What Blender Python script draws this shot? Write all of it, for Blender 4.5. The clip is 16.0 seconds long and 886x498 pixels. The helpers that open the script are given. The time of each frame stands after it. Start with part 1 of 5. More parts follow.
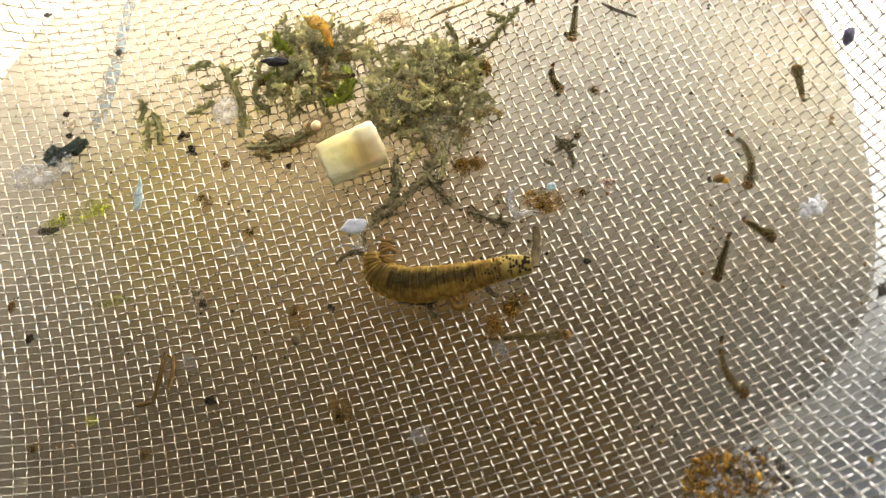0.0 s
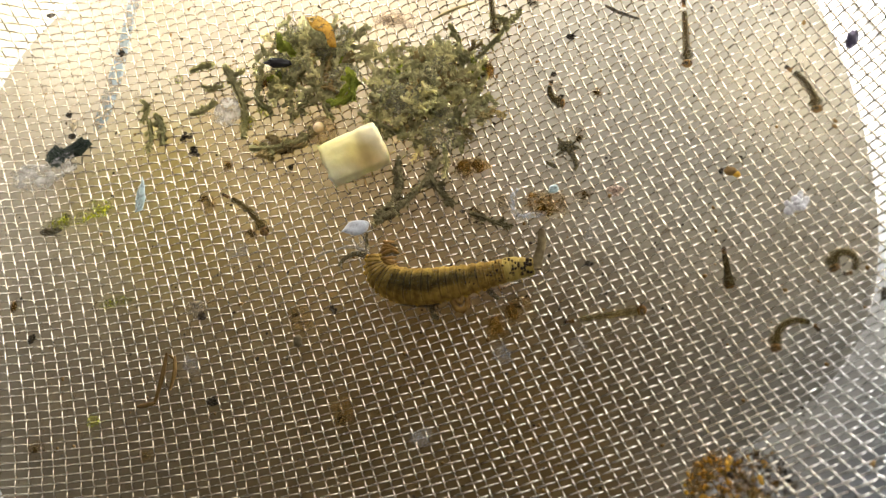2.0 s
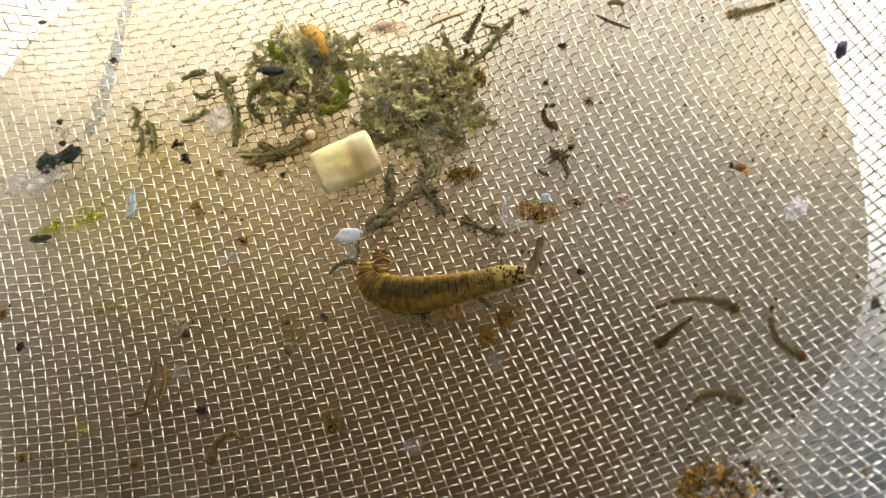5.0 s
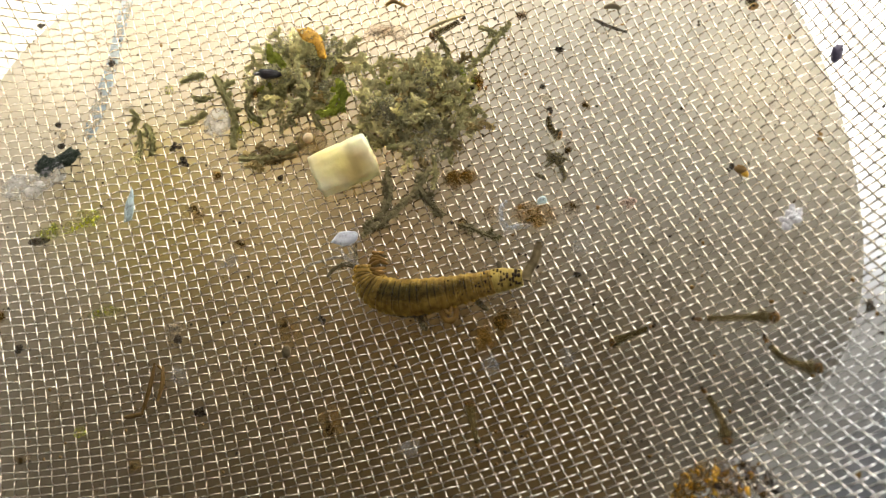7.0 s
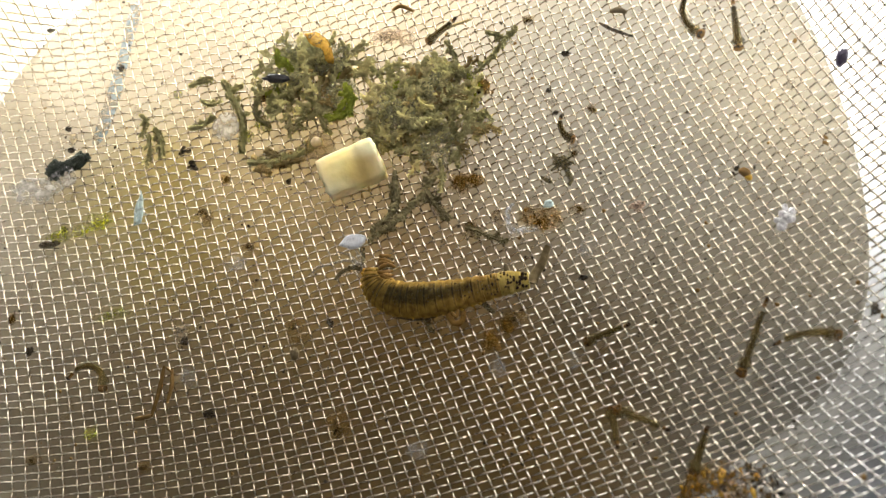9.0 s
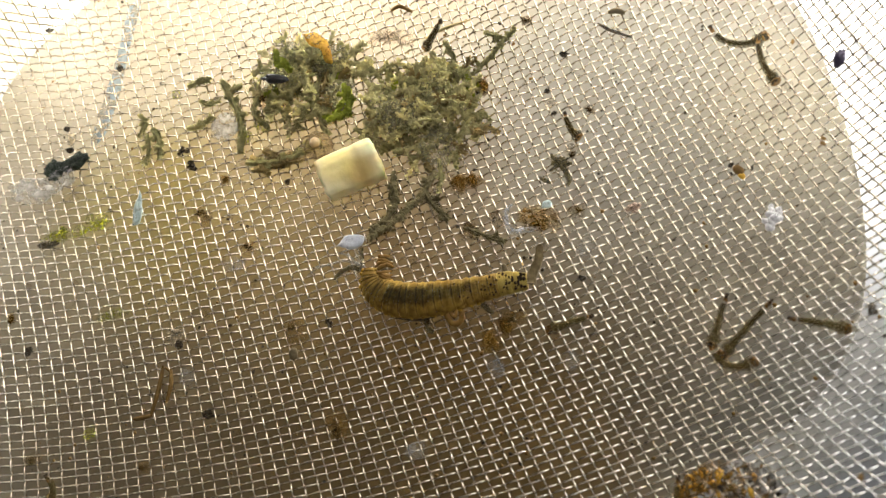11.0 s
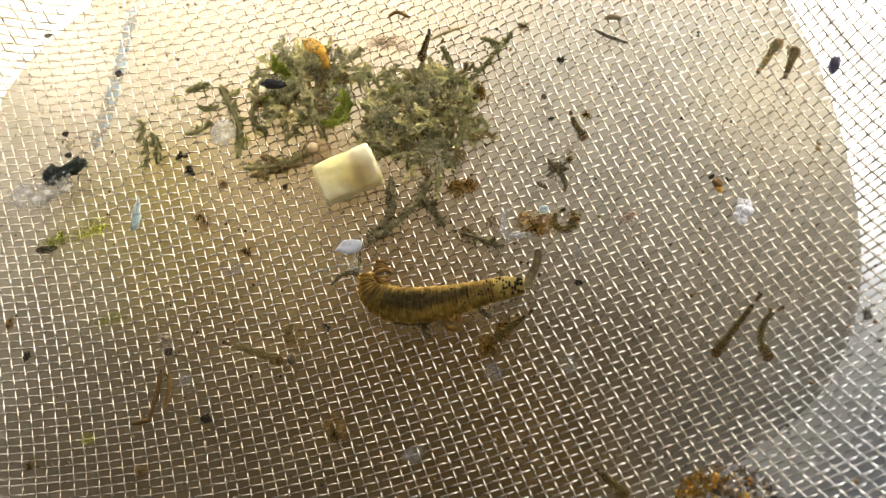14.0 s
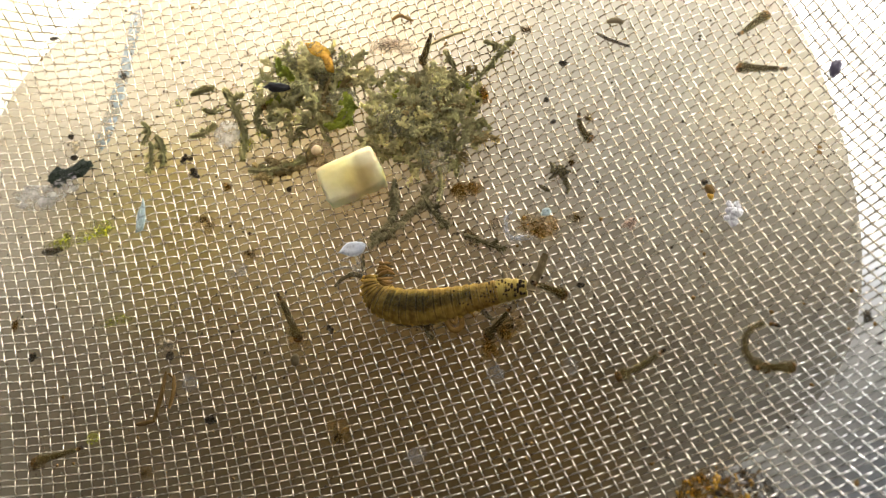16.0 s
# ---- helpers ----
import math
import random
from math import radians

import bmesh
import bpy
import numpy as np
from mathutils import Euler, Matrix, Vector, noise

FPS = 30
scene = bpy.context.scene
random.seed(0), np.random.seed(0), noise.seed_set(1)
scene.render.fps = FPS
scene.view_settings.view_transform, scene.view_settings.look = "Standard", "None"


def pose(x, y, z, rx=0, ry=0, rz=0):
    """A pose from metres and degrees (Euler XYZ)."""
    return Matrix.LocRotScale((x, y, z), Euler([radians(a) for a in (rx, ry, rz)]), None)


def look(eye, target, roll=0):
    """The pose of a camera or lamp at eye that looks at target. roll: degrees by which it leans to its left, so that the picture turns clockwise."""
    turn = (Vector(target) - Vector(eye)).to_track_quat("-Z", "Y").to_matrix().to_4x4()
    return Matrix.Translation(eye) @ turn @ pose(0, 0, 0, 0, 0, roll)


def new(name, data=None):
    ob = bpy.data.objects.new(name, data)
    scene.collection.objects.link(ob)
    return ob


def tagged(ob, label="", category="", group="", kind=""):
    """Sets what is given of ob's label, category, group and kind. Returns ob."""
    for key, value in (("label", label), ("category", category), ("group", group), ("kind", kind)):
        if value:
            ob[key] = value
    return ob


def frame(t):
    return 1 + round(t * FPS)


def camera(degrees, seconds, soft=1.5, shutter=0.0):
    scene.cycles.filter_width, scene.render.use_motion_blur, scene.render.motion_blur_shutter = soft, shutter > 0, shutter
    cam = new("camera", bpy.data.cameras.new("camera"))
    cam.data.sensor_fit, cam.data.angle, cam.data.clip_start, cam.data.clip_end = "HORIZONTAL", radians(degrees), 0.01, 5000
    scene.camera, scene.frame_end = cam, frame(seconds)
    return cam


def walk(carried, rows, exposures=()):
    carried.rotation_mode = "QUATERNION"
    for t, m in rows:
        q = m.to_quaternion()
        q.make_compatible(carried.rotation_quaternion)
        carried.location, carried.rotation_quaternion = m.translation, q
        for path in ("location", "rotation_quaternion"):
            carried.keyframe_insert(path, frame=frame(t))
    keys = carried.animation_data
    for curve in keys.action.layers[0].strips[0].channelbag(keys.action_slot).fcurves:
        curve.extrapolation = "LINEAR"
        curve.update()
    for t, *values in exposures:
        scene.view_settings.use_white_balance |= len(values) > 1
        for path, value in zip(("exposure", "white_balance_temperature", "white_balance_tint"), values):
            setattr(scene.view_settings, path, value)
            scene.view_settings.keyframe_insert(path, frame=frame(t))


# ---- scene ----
MM = 0.001


def rig(x, y, z, rx, ry, rz):
    """A pose in millimetres and degrees."""
    return pose(x * MM, y * MM, z * MM, rx, ry, rz)


# ---- camera ----
cam = camera(54.0, 16.0, soft=1.15)
cam.data.dof.use_dof = True
cam.data.dof.focus_distance = 0.099
cam.data.dof.aperture_fstop = 34.0
walk(cam, [
    (0, rig(20.66, -24.93, 85.89, 14.860, 14.196, -0.203)),
    (0.5, rig(20.52, -24.78, 85.98, 14.872, 14.161, -0.192)),
    (1, rig(20.79, -24.69, 85.66, 15.032, 14.322, -0.086)),
    (1.5, rig(20.63, -24.80, 85.83, 15.007, 14.241, -0.054)),
    (2, rig(20.71, -24.68, 85.90, 14.884, 14.312, 0.009)),
    (2.5, rig(20.70, -24.88, 86.00, 15.215, 14.376, 0.040)),
    (3, rig(20.88, -24.81, 86.18, 15.258, 14.452, 0.056)),
    (3.5, rig(20.61, -24.75, 86.07, 15.159, 14.224, -0.035)),
    (4, rig(20.59, -24.97, 85.67, 15.567, 13.917, 0.065)),
    (6.5, rig(20.78, -24.84, 86.04, 15.620, 13.628, -0.012)),
    (7, rig(20.96, -24.83, 86.06, 15.660, 13.682, 0.015)),
    (7.5, rig(20.89, -24.82, 86.57, 15.610, 13.709, -0.029)),
    (8, rig(20.75, -24.67, 86.67, 15.500, 13.856, -0.003)),
    (8.5, rig(20.80, -24.77, 86.77, 15.737, 13.986, 0.014)),
    (9, rig(20.97, -24.76, 86.76, 15.720, 14.048, 0.068)),
    (11.5, rig(20.98, -24.52, 87.05, 15.550, 13.914, 0.024)),
    (12, rig(21.00, -24.59, 87.02, 15.663, 13.947, 0.102)),
    (12.5, rig(21.06, -24.57, 86.95, 15.713, 13.891, 0.076)),
    (13, rig(21.11, -24.62, 87.24, 15.703, 13.862, 0.050)),
    (13.5, rig(21.29, -24.33, 87.17, 15.574, 13.923, 0.020)),
    (14, rig(21.08, -24.46, 87.38, 15.758, 13.775, -0.024)),
    (14.5, rig(21.31, -24.51, 87.76, 15.881, 13.952, 0.036)),
    (15, rig(21.16, -24.46, 87.67, 15.744, 13.852, 0.036)),
    (15.5, rig(21.15, -24.30, 87.51, 15.776, 13.902, 0.055)),
    (16, rig(21.26, -24.44, 87.95, 15.821, 13.969, 0.068)),
], exposures=[(0.0, 0.18), (0.8, 0.17), (1.5, 0.06), (2.5, 0.0), (7.0, 0.0), (16.0, 0.0)])

# ---- light ----
world = bpy.data.worlds.new("room_light")
scene.world = world
world.use_nodes = True
room = world.node_tree.nodes["Background"]
room.inputs["Color"].default_value = (1.0, 0.93, 0.79, 1)
room.inputs["Strength"].default_value = 0.05

# unseen lamp added below the bowl; backlights its translucent floor and wall
lamp_data = bpy.data.lights.new("under_bowl_lamp", "AREA")
lamp_data.shape, lamp_data.size, lamp_data.size_y = "RECTANGLE", 0.240, 0.050
lamp_data.energy = 3.7
lamp_data.color = (1.0, 0.985, 0.93)
lamp = new("under_bowl_lamp", lamp_data)
lamp.matrix_world = look((0.004, 0.080, -0.038), (0.004, 0.078, 0.0))
# unseen area lamp added at the side, set by the highlights on the wires
highlight_data = bpy.data.lights.new("highlight_lamp", "AREA")
highlight_data.shape, highlight_data.size, highlight_data.size_y = "RECTANGLE", 0.46, 0.78
highlight_data.energy = 5.0
highlight_data.color = (0.985, 1.0, 1.0)
highlight_lamp = new("highlight_lamp", highlight_data)
highlight_lamp.matrix_world = look((0.50, 0.55, 0.67), (0, 0, 0))
# unseen disc lamp added overhead so raised wire parts reflect evenly
overhead_data = bpy.data.lights.new("overhead_fill", "AREA")
overhead_data.shape, overhead_data.size = "DISK", 1.05
overhead_data.energy = 1.5
overhead_data.color = (1.0, 0.945, 0.87)
overhead = new("overhead_fill", overhead_data)
overhead.matrix_world = look((-0.05, 0.36, 0.84), (0, 0, 0))
# unseen fill lamp added to whiten the wires at the upper left
north_data = bpy.data.lights.new("north_fill", "AREA")
north_data.shape, north_data.size, north_data.size_y = "RECTANGLE", 0.55, 0.40
north_data.energy = 1.2
north_data.color = (1.0, 0.985, 0.95)
north_fill = new("north_fill", north_data)
north_fill.matrix_world = look((0.04, 0.78, 0.60), (0, 0, 0))
scene.view_settings.exposure = 0.0


# ---- materials ----
def material(name, c1, c2, rough=0.6, metal=0.0, scale=900.0, bump=0.25, relief=0.00008, alpha=1.0,
             vary=0.0, coat=0.0, sub=0.0, spread=0.25, space="Object", ragged=0.0, shine=0.12):
    """Two mixed colours in two scales of noise, with fine relief. scale: marks per metre."""
    m = bpy.data.materials.new(name)
    m.use_nodes = True
    nodes, links = m.node_tree.nodes, m.node_tree.links
    b = nodes["Principled BSDF"]
    coord = nodes.new("ShaderNodeTexCoord")
    big = nodes.new("ShaderNodeTexNoise")
    big.inputs["Scale"].default_value, big.inputs["Detail"].default_value = scale, 4.0
    fine = nodes.new("ShaderNodeTexNoise")
    fine.inputs["Scale"].default_value, fine.inputs["Detail"].default_value = scale * 5.5, 3.0
    for n in (big, fine):
        links.new(coord.outputs[space], n.inputs["Vector"])
    ramp = nodes.new("ShaderNodeMapRange")
    ramp.inputs["From Min"].default_value, ramp.inputs["From Max"].default_value = 0.5 - spread, 0.5 + spread
    links.new(big.outputs["Fac"], ramp.inputs["Value"])
    mix = nodes.new("ShaderNodeMix")
    mix.data_type = "RGBA"
    links.new(ramp.outputs["Result"], mix.inputs["Factor"])
    mix.inputs["A"].default_value, mix.inputs["B"].default_value = (*c1, 1), (*c2, 1)
    hue = nodes.new("ShaderNodeHueSaturation")
    links.new(mix.outputs["Result"], hue.inputs["Color"])
    value = nodes.new("ShaderNodeMapRange")
    value.inputs["To Min"].default_value, value.inputs["To Max"].default_value = 0.82, 1.18
    links.new(fine.outputs["Fac"], value.inputs["Value"])
    if vary:
        info = nodes.new("ShaderNodeObjectInfo")
        span = nodes.new("ShaderNodeMapRange")
        span.inputs["To Min"].default_value, span.inputs["To Max"].default_value = 1 - vary, 1 + vary
        links.new(info.outputs["Random"], span.inputs["Value"])
        both = nodes.new("ShaderNodeMath")
        both.operation = "MULTIPLY"
        links.new(span.outputs["Result"], both.inputs[0])
        links.new(value.outputs["Result"], both.inputs[1])
        links.new(both.outputs["Value"], hue.inputs["Value"])
    else:
        links.new(value.outputs["Result"], hue.inputs["Value"])
    links.new(hue.outputs["Color"], b.inputs["Base Color"])
    gloss = nodes.new("ShaderNodeMapRange")
    gloss.inputs["To Min"].default_value, gloss.inputs["To Max"].default_value = max(rough - 0.1, 0.03), min(rough + 0.1, 1)
    links.new(fine.outputs["Fac"], gloss.inputs["Value"])
    links.new(gloss.outputs["Result"], b.inputs["Roughness"])
    b.inputs["Metallic"].default_value = metal
    b.inputs["Specular IOR Level"].default_value = 0.5 if metal else shine
    b.inputs["Alpha"].default_value = alpha
    if ragged:
        wisp = nodes.new("ShaderNodeTexNoise")
        wisp.inputs["Scale"].default_value, wisp.inputs["Detail"].default_value = scale * 1.7, 6.0
        wisp.inputs["Roughness"].default_value = 0.7
        links.new(coord.outputs[space], wisp.inputs["Vector"])
        cut = nodes.new("ShaderNodeMapRange")
        cut.inputs["From Min"].default_value, cut.inputs["From Max"].default_value = ragged - 0.10, ragged + 0.16
        cut.inputs["To Max"].default_value = alpha
        links.new(wisp.outputs["Fac"], cut.inputs["Value"])
        links.new(cut.outputs["Result"], b.inputs["Alpha"])
    b.inputs["Coat Weight"].default_value = coat
    b.inputs["Coat Roughness"].default_value = 0.08
    if sub:
        b.inputs["Subsurface Weight"].default_value = sub
        b.inputs["Subsurface Radius"].default_value = (0.0006, 0.0004, 0.0002)
    if bump:
        relief_node = nodes.new("ShaderNodeBump")
        relief_node.inputs["Strength"].default_value = bump
        relief_node.inputs["Distance"].default_value = relief
        links.new(fine.outputs["Fac"], relief_node.inputs["Height"])
        links.new(relief_node.outputs["Normal"], b.inputs["Normal"])
    return m


STEEL = material("stainless_steel", (0.80, 0.74, 0.635), (0.64, 0.58, 0.49), 0.17, 1.0, 500, 0.04, 0.00002, vary=0.10)
GLAZE = material("white_glaze", (0.74, 0.74, 0.745), (0.67, 0.67, 0.68), 0.30, 0, 60, 0.05, 0.0001, shine=0.3)
SILT = material("silted_floor", (0.385, 0.348, 0.285), (0.32, 0.283, 0.222), 0.6, 0, 45, 0.15, 0.0002)


def see_through(m, share):
    """Let light through a thin wall of the material; its gaps stay clear."""
    nodes, links = m.node_tree.nodes, m.node_tree.links
    b = nodes["Principled BSDF"]
    thin = nodes.new("ShaderNodeBsdfTranslucent")
    links.new(b.inputs["Base Color"].links[0].from_socket, thin.inputs["Color"])
    mix = nodes.new("ShaderNodeMixShader")
    mix.inputs["Fac"].default_value = share
    links.new(b.outputs["BSDF"], mix.inputs[1])
    links.new(thin.outputs["BSDF"], mix.inputs[2])
    alpha = b.inputs["Alpha"]
    cover = nodes.new("ShaderNodeMixShader")
    cover.inputs["Fac"].default_value = alpha.default_value
    if alpha.is_linked:
        links.new(alpha.links[0].from_socket, cover.inputs["Fac"])
        links.remove(alpha.links[0])
    alpha.default_value = 1.0
    clear = nodes.new("ShaderNodeBsdfTransparent")
    links.new(clear.outputs["BSDF"], cover.inputs[1])
    links.new(mix.outputs["Shader"], cover.inputs[2])
    links.new(cover.outputs["Shader"], nodes["Material Output"].inputs["Surface"])


def stain_or_light(m, at, reach, colour, share, rough):
    """Lay a cloudy patch of stain, or of painted light and shade, round a place (metres) over a material's colour."""
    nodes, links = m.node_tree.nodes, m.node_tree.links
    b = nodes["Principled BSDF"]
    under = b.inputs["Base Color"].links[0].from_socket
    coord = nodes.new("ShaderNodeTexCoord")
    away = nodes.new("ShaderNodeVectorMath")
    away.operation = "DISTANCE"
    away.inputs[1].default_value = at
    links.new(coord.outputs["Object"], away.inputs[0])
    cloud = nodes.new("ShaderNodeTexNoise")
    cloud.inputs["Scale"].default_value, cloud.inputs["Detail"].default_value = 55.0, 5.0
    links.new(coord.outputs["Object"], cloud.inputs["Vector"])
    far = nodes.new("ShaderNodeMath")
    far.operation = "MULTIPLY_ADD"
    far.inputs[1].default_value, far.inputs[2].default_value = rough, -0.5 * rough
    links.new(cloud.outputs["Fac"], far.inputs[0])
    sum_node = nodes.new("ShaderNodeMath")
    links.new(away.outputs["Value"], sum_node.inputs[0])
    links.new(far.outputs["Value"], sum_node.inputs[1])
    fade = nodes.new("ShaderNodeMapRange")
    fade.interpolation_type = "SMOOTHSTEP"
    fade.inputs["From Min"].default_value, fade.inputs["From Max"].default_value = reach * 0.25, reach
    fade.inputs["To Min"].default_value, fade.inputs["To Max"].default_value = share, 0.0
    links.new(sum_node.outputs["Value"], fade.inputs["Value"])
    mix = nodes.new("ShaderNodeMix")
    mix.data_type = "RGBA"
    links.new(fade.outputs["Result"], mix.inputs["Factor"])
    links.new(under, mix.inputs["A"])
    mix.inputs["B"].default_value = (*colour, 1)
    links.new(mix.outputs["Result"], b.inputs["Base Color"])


# brown stain at the front, deepened to put shade into the floor's colour
stain_or_light(SILT, (-0.006, -0.022, -0.003), 0.050, (0.235, 0.162, 0.066), 0.90, 0.030)
# greyer floor by the lower right rim
stain_or_light(SILT, (0.031, -0.021, -0.003), 0.018, (0.34, 0.325, 0.30), 0.6, 0.010)
stain_or_light(SILT, (-0.026, 0.004, -0.003), 0.024, (0.34, 0.275, 0.14), 0.6, 0.024)
# greyer floor towards the upper right
stain_or_light(SILT, tuple(v * MM for v in (22.3, 15.8, -3)), 0.036, (0.285, 0.270, 0.240), 0.8, 0.020)
# cream patch: light coming through the wall, put into the floor's colour
stain_or_light(SILT, tuple(v * MM for v in (37.2, 14.7, -3)), 0.013, (0.44, 0.40, 0.32), 0.75, 0.010)
# pale patch paints the upper-left glare into the floor's colour
stain_or_light(SILT, tuple(v * MM for v in (-53.9, 31.8, -3)), 0.013, (0.48, 0.45, 0.40), 0.6, 0.012)
# wall corner dimmed in its colour, where the lamp below overlights it
stain_or_light(GLAZE, tuple(v * MM for v in (-66, 38, 4)), 0.024, (0.31, 0.28, 0.21), 0.95, 0.006)
# grey lower right wall: shade put into its colour
stain_or_light(GLAZE, tuple(v * MM for v in (33, -23, 0)), 0.034, (0.27, 0.275, 0.295), 0.92, 0.016)
stain_or_light(SILT, tuple(v * MM for v in (-38.5, -20.5, -3)), 0.034, (0.25, 0.20, 0.125), 0.6, 0.024)
stain_or_light(SILT, (-0.040, 0.007, -0.003), 0.016, (0.30, 0.25, 0.08), 0.5, 0.020)
# tan along the wall's lower right foot, softening its edge with the floor
stain_or_light(GLAZE, tuple(v * MM for v in (30.5, -20.8, 0)), 0.009, (0.34, 0.315, 0.27), 0.75, 0.006)
stain_or_light(GLAZE, tuple(v * MM for v in (35.2, -16.2, 0)), 0.009, (0.34, 0.315, 0.27), 0.75, 0.006)
stain_or_light(GLAZE, tuple(v * MM for v in (39.3, -10.5, 0)), 0.008, (0.36, 0.335, 0.29), 0.65, 0.006)
# greyer floor along the lower right rim, easing into the wall
stain_or_light(SILT, tuple(v * MM for v in (35.0, -15.5, -3)), 0.014, (0.35, 0.33, 0.295), 0.7, 0.010)
# wires at right darkened: duller reflection put into the steel's colour
stain_or_light(STEEL, tuple(v * MM for v in (27, -13, 0)), 0.017, (0.52, 0.45, 0.36), 0.35, 0.012)
# neutral wires at the right edge: missing tan reflection put into colour
stain_or_light(STEEL, tuple(v * MM for v in (42, -18, 4)), 0.017, (0.74, 0.74, 0.75), 0.8, 0.008)
# browner front wires: weaker light there put into the steel's colour
stain_or_light(STEEL, (-0.020, -0.031, 0), 0.044, (0.44, 0.345, 0.215), 0.55, 0.020)
SEAM = material("grey_seam", (0.42, 0.44, 0.46), (0.34, 0.36, 0.38), 0.5, 0, 300, 0.2)
see_through(SEAM, 0.3)
see_through(SILT, 0.5)
see_through(GLAZE, 0.72)
MOSS = material("grey_green_moss", (0.80, 0.73, 0.40), (0.52, 0.47, 0.245), 0.85, 0, 1300, 0.6, 0.0001, vary=0.30)
MOSS_FUZZ = material("moss_fuzz", (0.62, 0.57, 0.36), (0.42, 0.39, 0.24), 0.9, 0, 1500, 0.8, 0.0002, alpha=0.9, vary=0.2, ragged=0.55)
see_through(MOSS, 0.55)
MOSS_DULL = material("dull_moss", (0.48, 0.43, 0.20), (0.29, 0.26, 0.12), 0.85, 0, 1300, 0.6, vary=0.3)
see_through(MOSS_DULL, 0.35)
MOSS_DARK = material("dark_silted_moss", (0.24, 0.20, 0.10), (0.14, 0.115, 0.055), 0.85, 0, 1300, 0.6, vary=0.2)
MOSS_BROWN = material("withered_moss", (0.45, 0.33, 0.13), (0.26, 0.19, 0.08), 0.85, 0, 1300, 0.6, vary=0.3)
MOSS_GREEN = material("fresh_moss", (0.38, 0.40, 0.05), (0.20, 0.23, 0.03), 0.75, 0, 900, 0.4, vary=0.25)
PELLET = material("cream_pellet", (0.92, 0.84, 0.58), (0.86, 0.70, 0.30), 0.7, 0, 190, 0.5, 0.00012, sub=0.3, spread=0.2)
AMBER = material("amber_leaf", (0.78, 0.48, 0.06), (0.52, 0.27, 0.03), 0.5, 0, 700, 0.4, alpha=0.85, ragged=0.42)
RUST = material("rusty_detritus", (0.68, 0.40, 0.08), (0.42, 0.23, 0.045), 0.75, 0, 1300, 0.6, alpha=0.52, vary=0.3, ragged=0.52)
CLOD = material("amber_clod", (0.45, 0.24, 0.035), (0.21, 0.11, 0.02), 0.75, 0, 1100, 0.6, alpha=0.9, vary=0.3, ragged=0.50)
FILM = material("thin_brown_film", (0.62, 0.40, 0.13), (0.48, 0.28, 0.07), 0.75, 0, 1300, 0.4, alpha=0.22, vary=0.2, ragged=0.50)
DARK = material("black_grit", (0.035, 0.028, 0.020), (0.085, 0.062, 0.038), 0.85, 0, 1900, 0.5, vary=0.4, alpha=0.92, ragged=0.40, shine=0.04)
HUSK = material("black_husk", (0.022, 0.02, 0.022), (0.05, 0.045, 0.045), 0.5, 0, 1500, 0.6, shine=0.2)
LIMB = material("olive_brown_limb", (0.20, 0.165, 0.08), (0.10, 0.08, 0.04), 0.8, 0, 1500, 0.8, alpha=0.9, ragged=0.40)
STONE = material("dark_green_stone", (0.018, 0.028, 0.018), (0.07, 0.09, 0.06), 0.25, 0, 2600, 1.0, 0.0004, shine=0.5)
CLEAR = material("clear_film", (0.80, 0.78, 0.74), (0.90, 0.88, 0.85), 0.12, 0, 500, 0.6, 0.0003, alpha=0.5, coat=0.5, ragged=0.46, shine=0.5)
WHITE = material("white_fibre", (0.78, 0.80, 0.84), (0.66, 0.69, 0.75), 0.6, 0, 1100, 0.4, alpha=0.5, ragged=0.50)
FLUFF = material("white_fluff", (0.80, 0.78, 0.80), (0.70, 0.68, 0.70), 0.8, 0, 900, 0.3, alpha=0.85, ragged=0.38)
FLUFF_THIN = material("milky_fluff", (0.74, 0.71, 0.66), (0.62, 0.58, 0.52), 0.8, 0, 900, 0.3, alpha=0.12, ragged=0.46)
MILK = material("milky_scale", (0.84, 0.88, 0.95), (0.70, 0.75, 0.83), 0.5, 0, 900, 0.4, alpha=0.6, ragged=0.30)
PEACH = material("peach_film", (0.95, 0.74, 0.50), (0.90, 0.66, 0.42), 0.7, 0, 1000, 0.3, alpha=0.30, ragged=0.48)
VIOLET = material("violet_grain", (0.035, 0.025, 0.06), (0.07, 0.05, 0.08), 0.4, 0, 1500, 0.6, shine=0.4)
STRAW = material("pale_straw", (0.46, 0.37, 0.20), (0.28, 0.21, 0.10), 0.7, 0, 1200, 0.5)
PALE_BLUE = material("pale_blue_scale", (0.55, 0.68, 0.70), (0.42, 0.56, 0.58), 0.5, 0, 900, 0.4, alpha=0.62, ragged=0.36)
ALGAE = material("green_algae", (0.64, 0.65, 0.05), (0.46, 0.49, 0.03), 0.6, 0, 1200, 0.5, alpha=0.66, vary=0.3, ragged=0.50)
PINK = material("pink_grain", (0.76, 0.52, 0.40), (0.70, 0.56, 0.44), 0.6, 0, 900, 0.3, alpha=0.65, ragged=0.45)
STRIP = material("blue_grey_strip", (0.47, 0.59, 0.68), (0.39, 0.50, 0.58), 0.5, 0, 200, 0.2, alpha=0.50, ragged=0.38)
JELLY = material("amber_jelly", (0.52, 0.33, 0.12), (0.36, 0.22, 0.07), 0.3, 0, 700, 0.2, alpha=0.34, shine=0.4)
GOLD = material("golden_shred", (0.50, 0.30, 0.06), (0.34, 0.19, 0.035), 0.7, 0, 1100, 0.5, alpha=0.7, ragged=0.50)
PALE_GREY = material("grey_silt_shred", (0.40, 0.37, 0.33), (0.28, 0.25, 0.21), 0.8, 0, 900, 0.5, alpha=0.6, ragged=0.48)
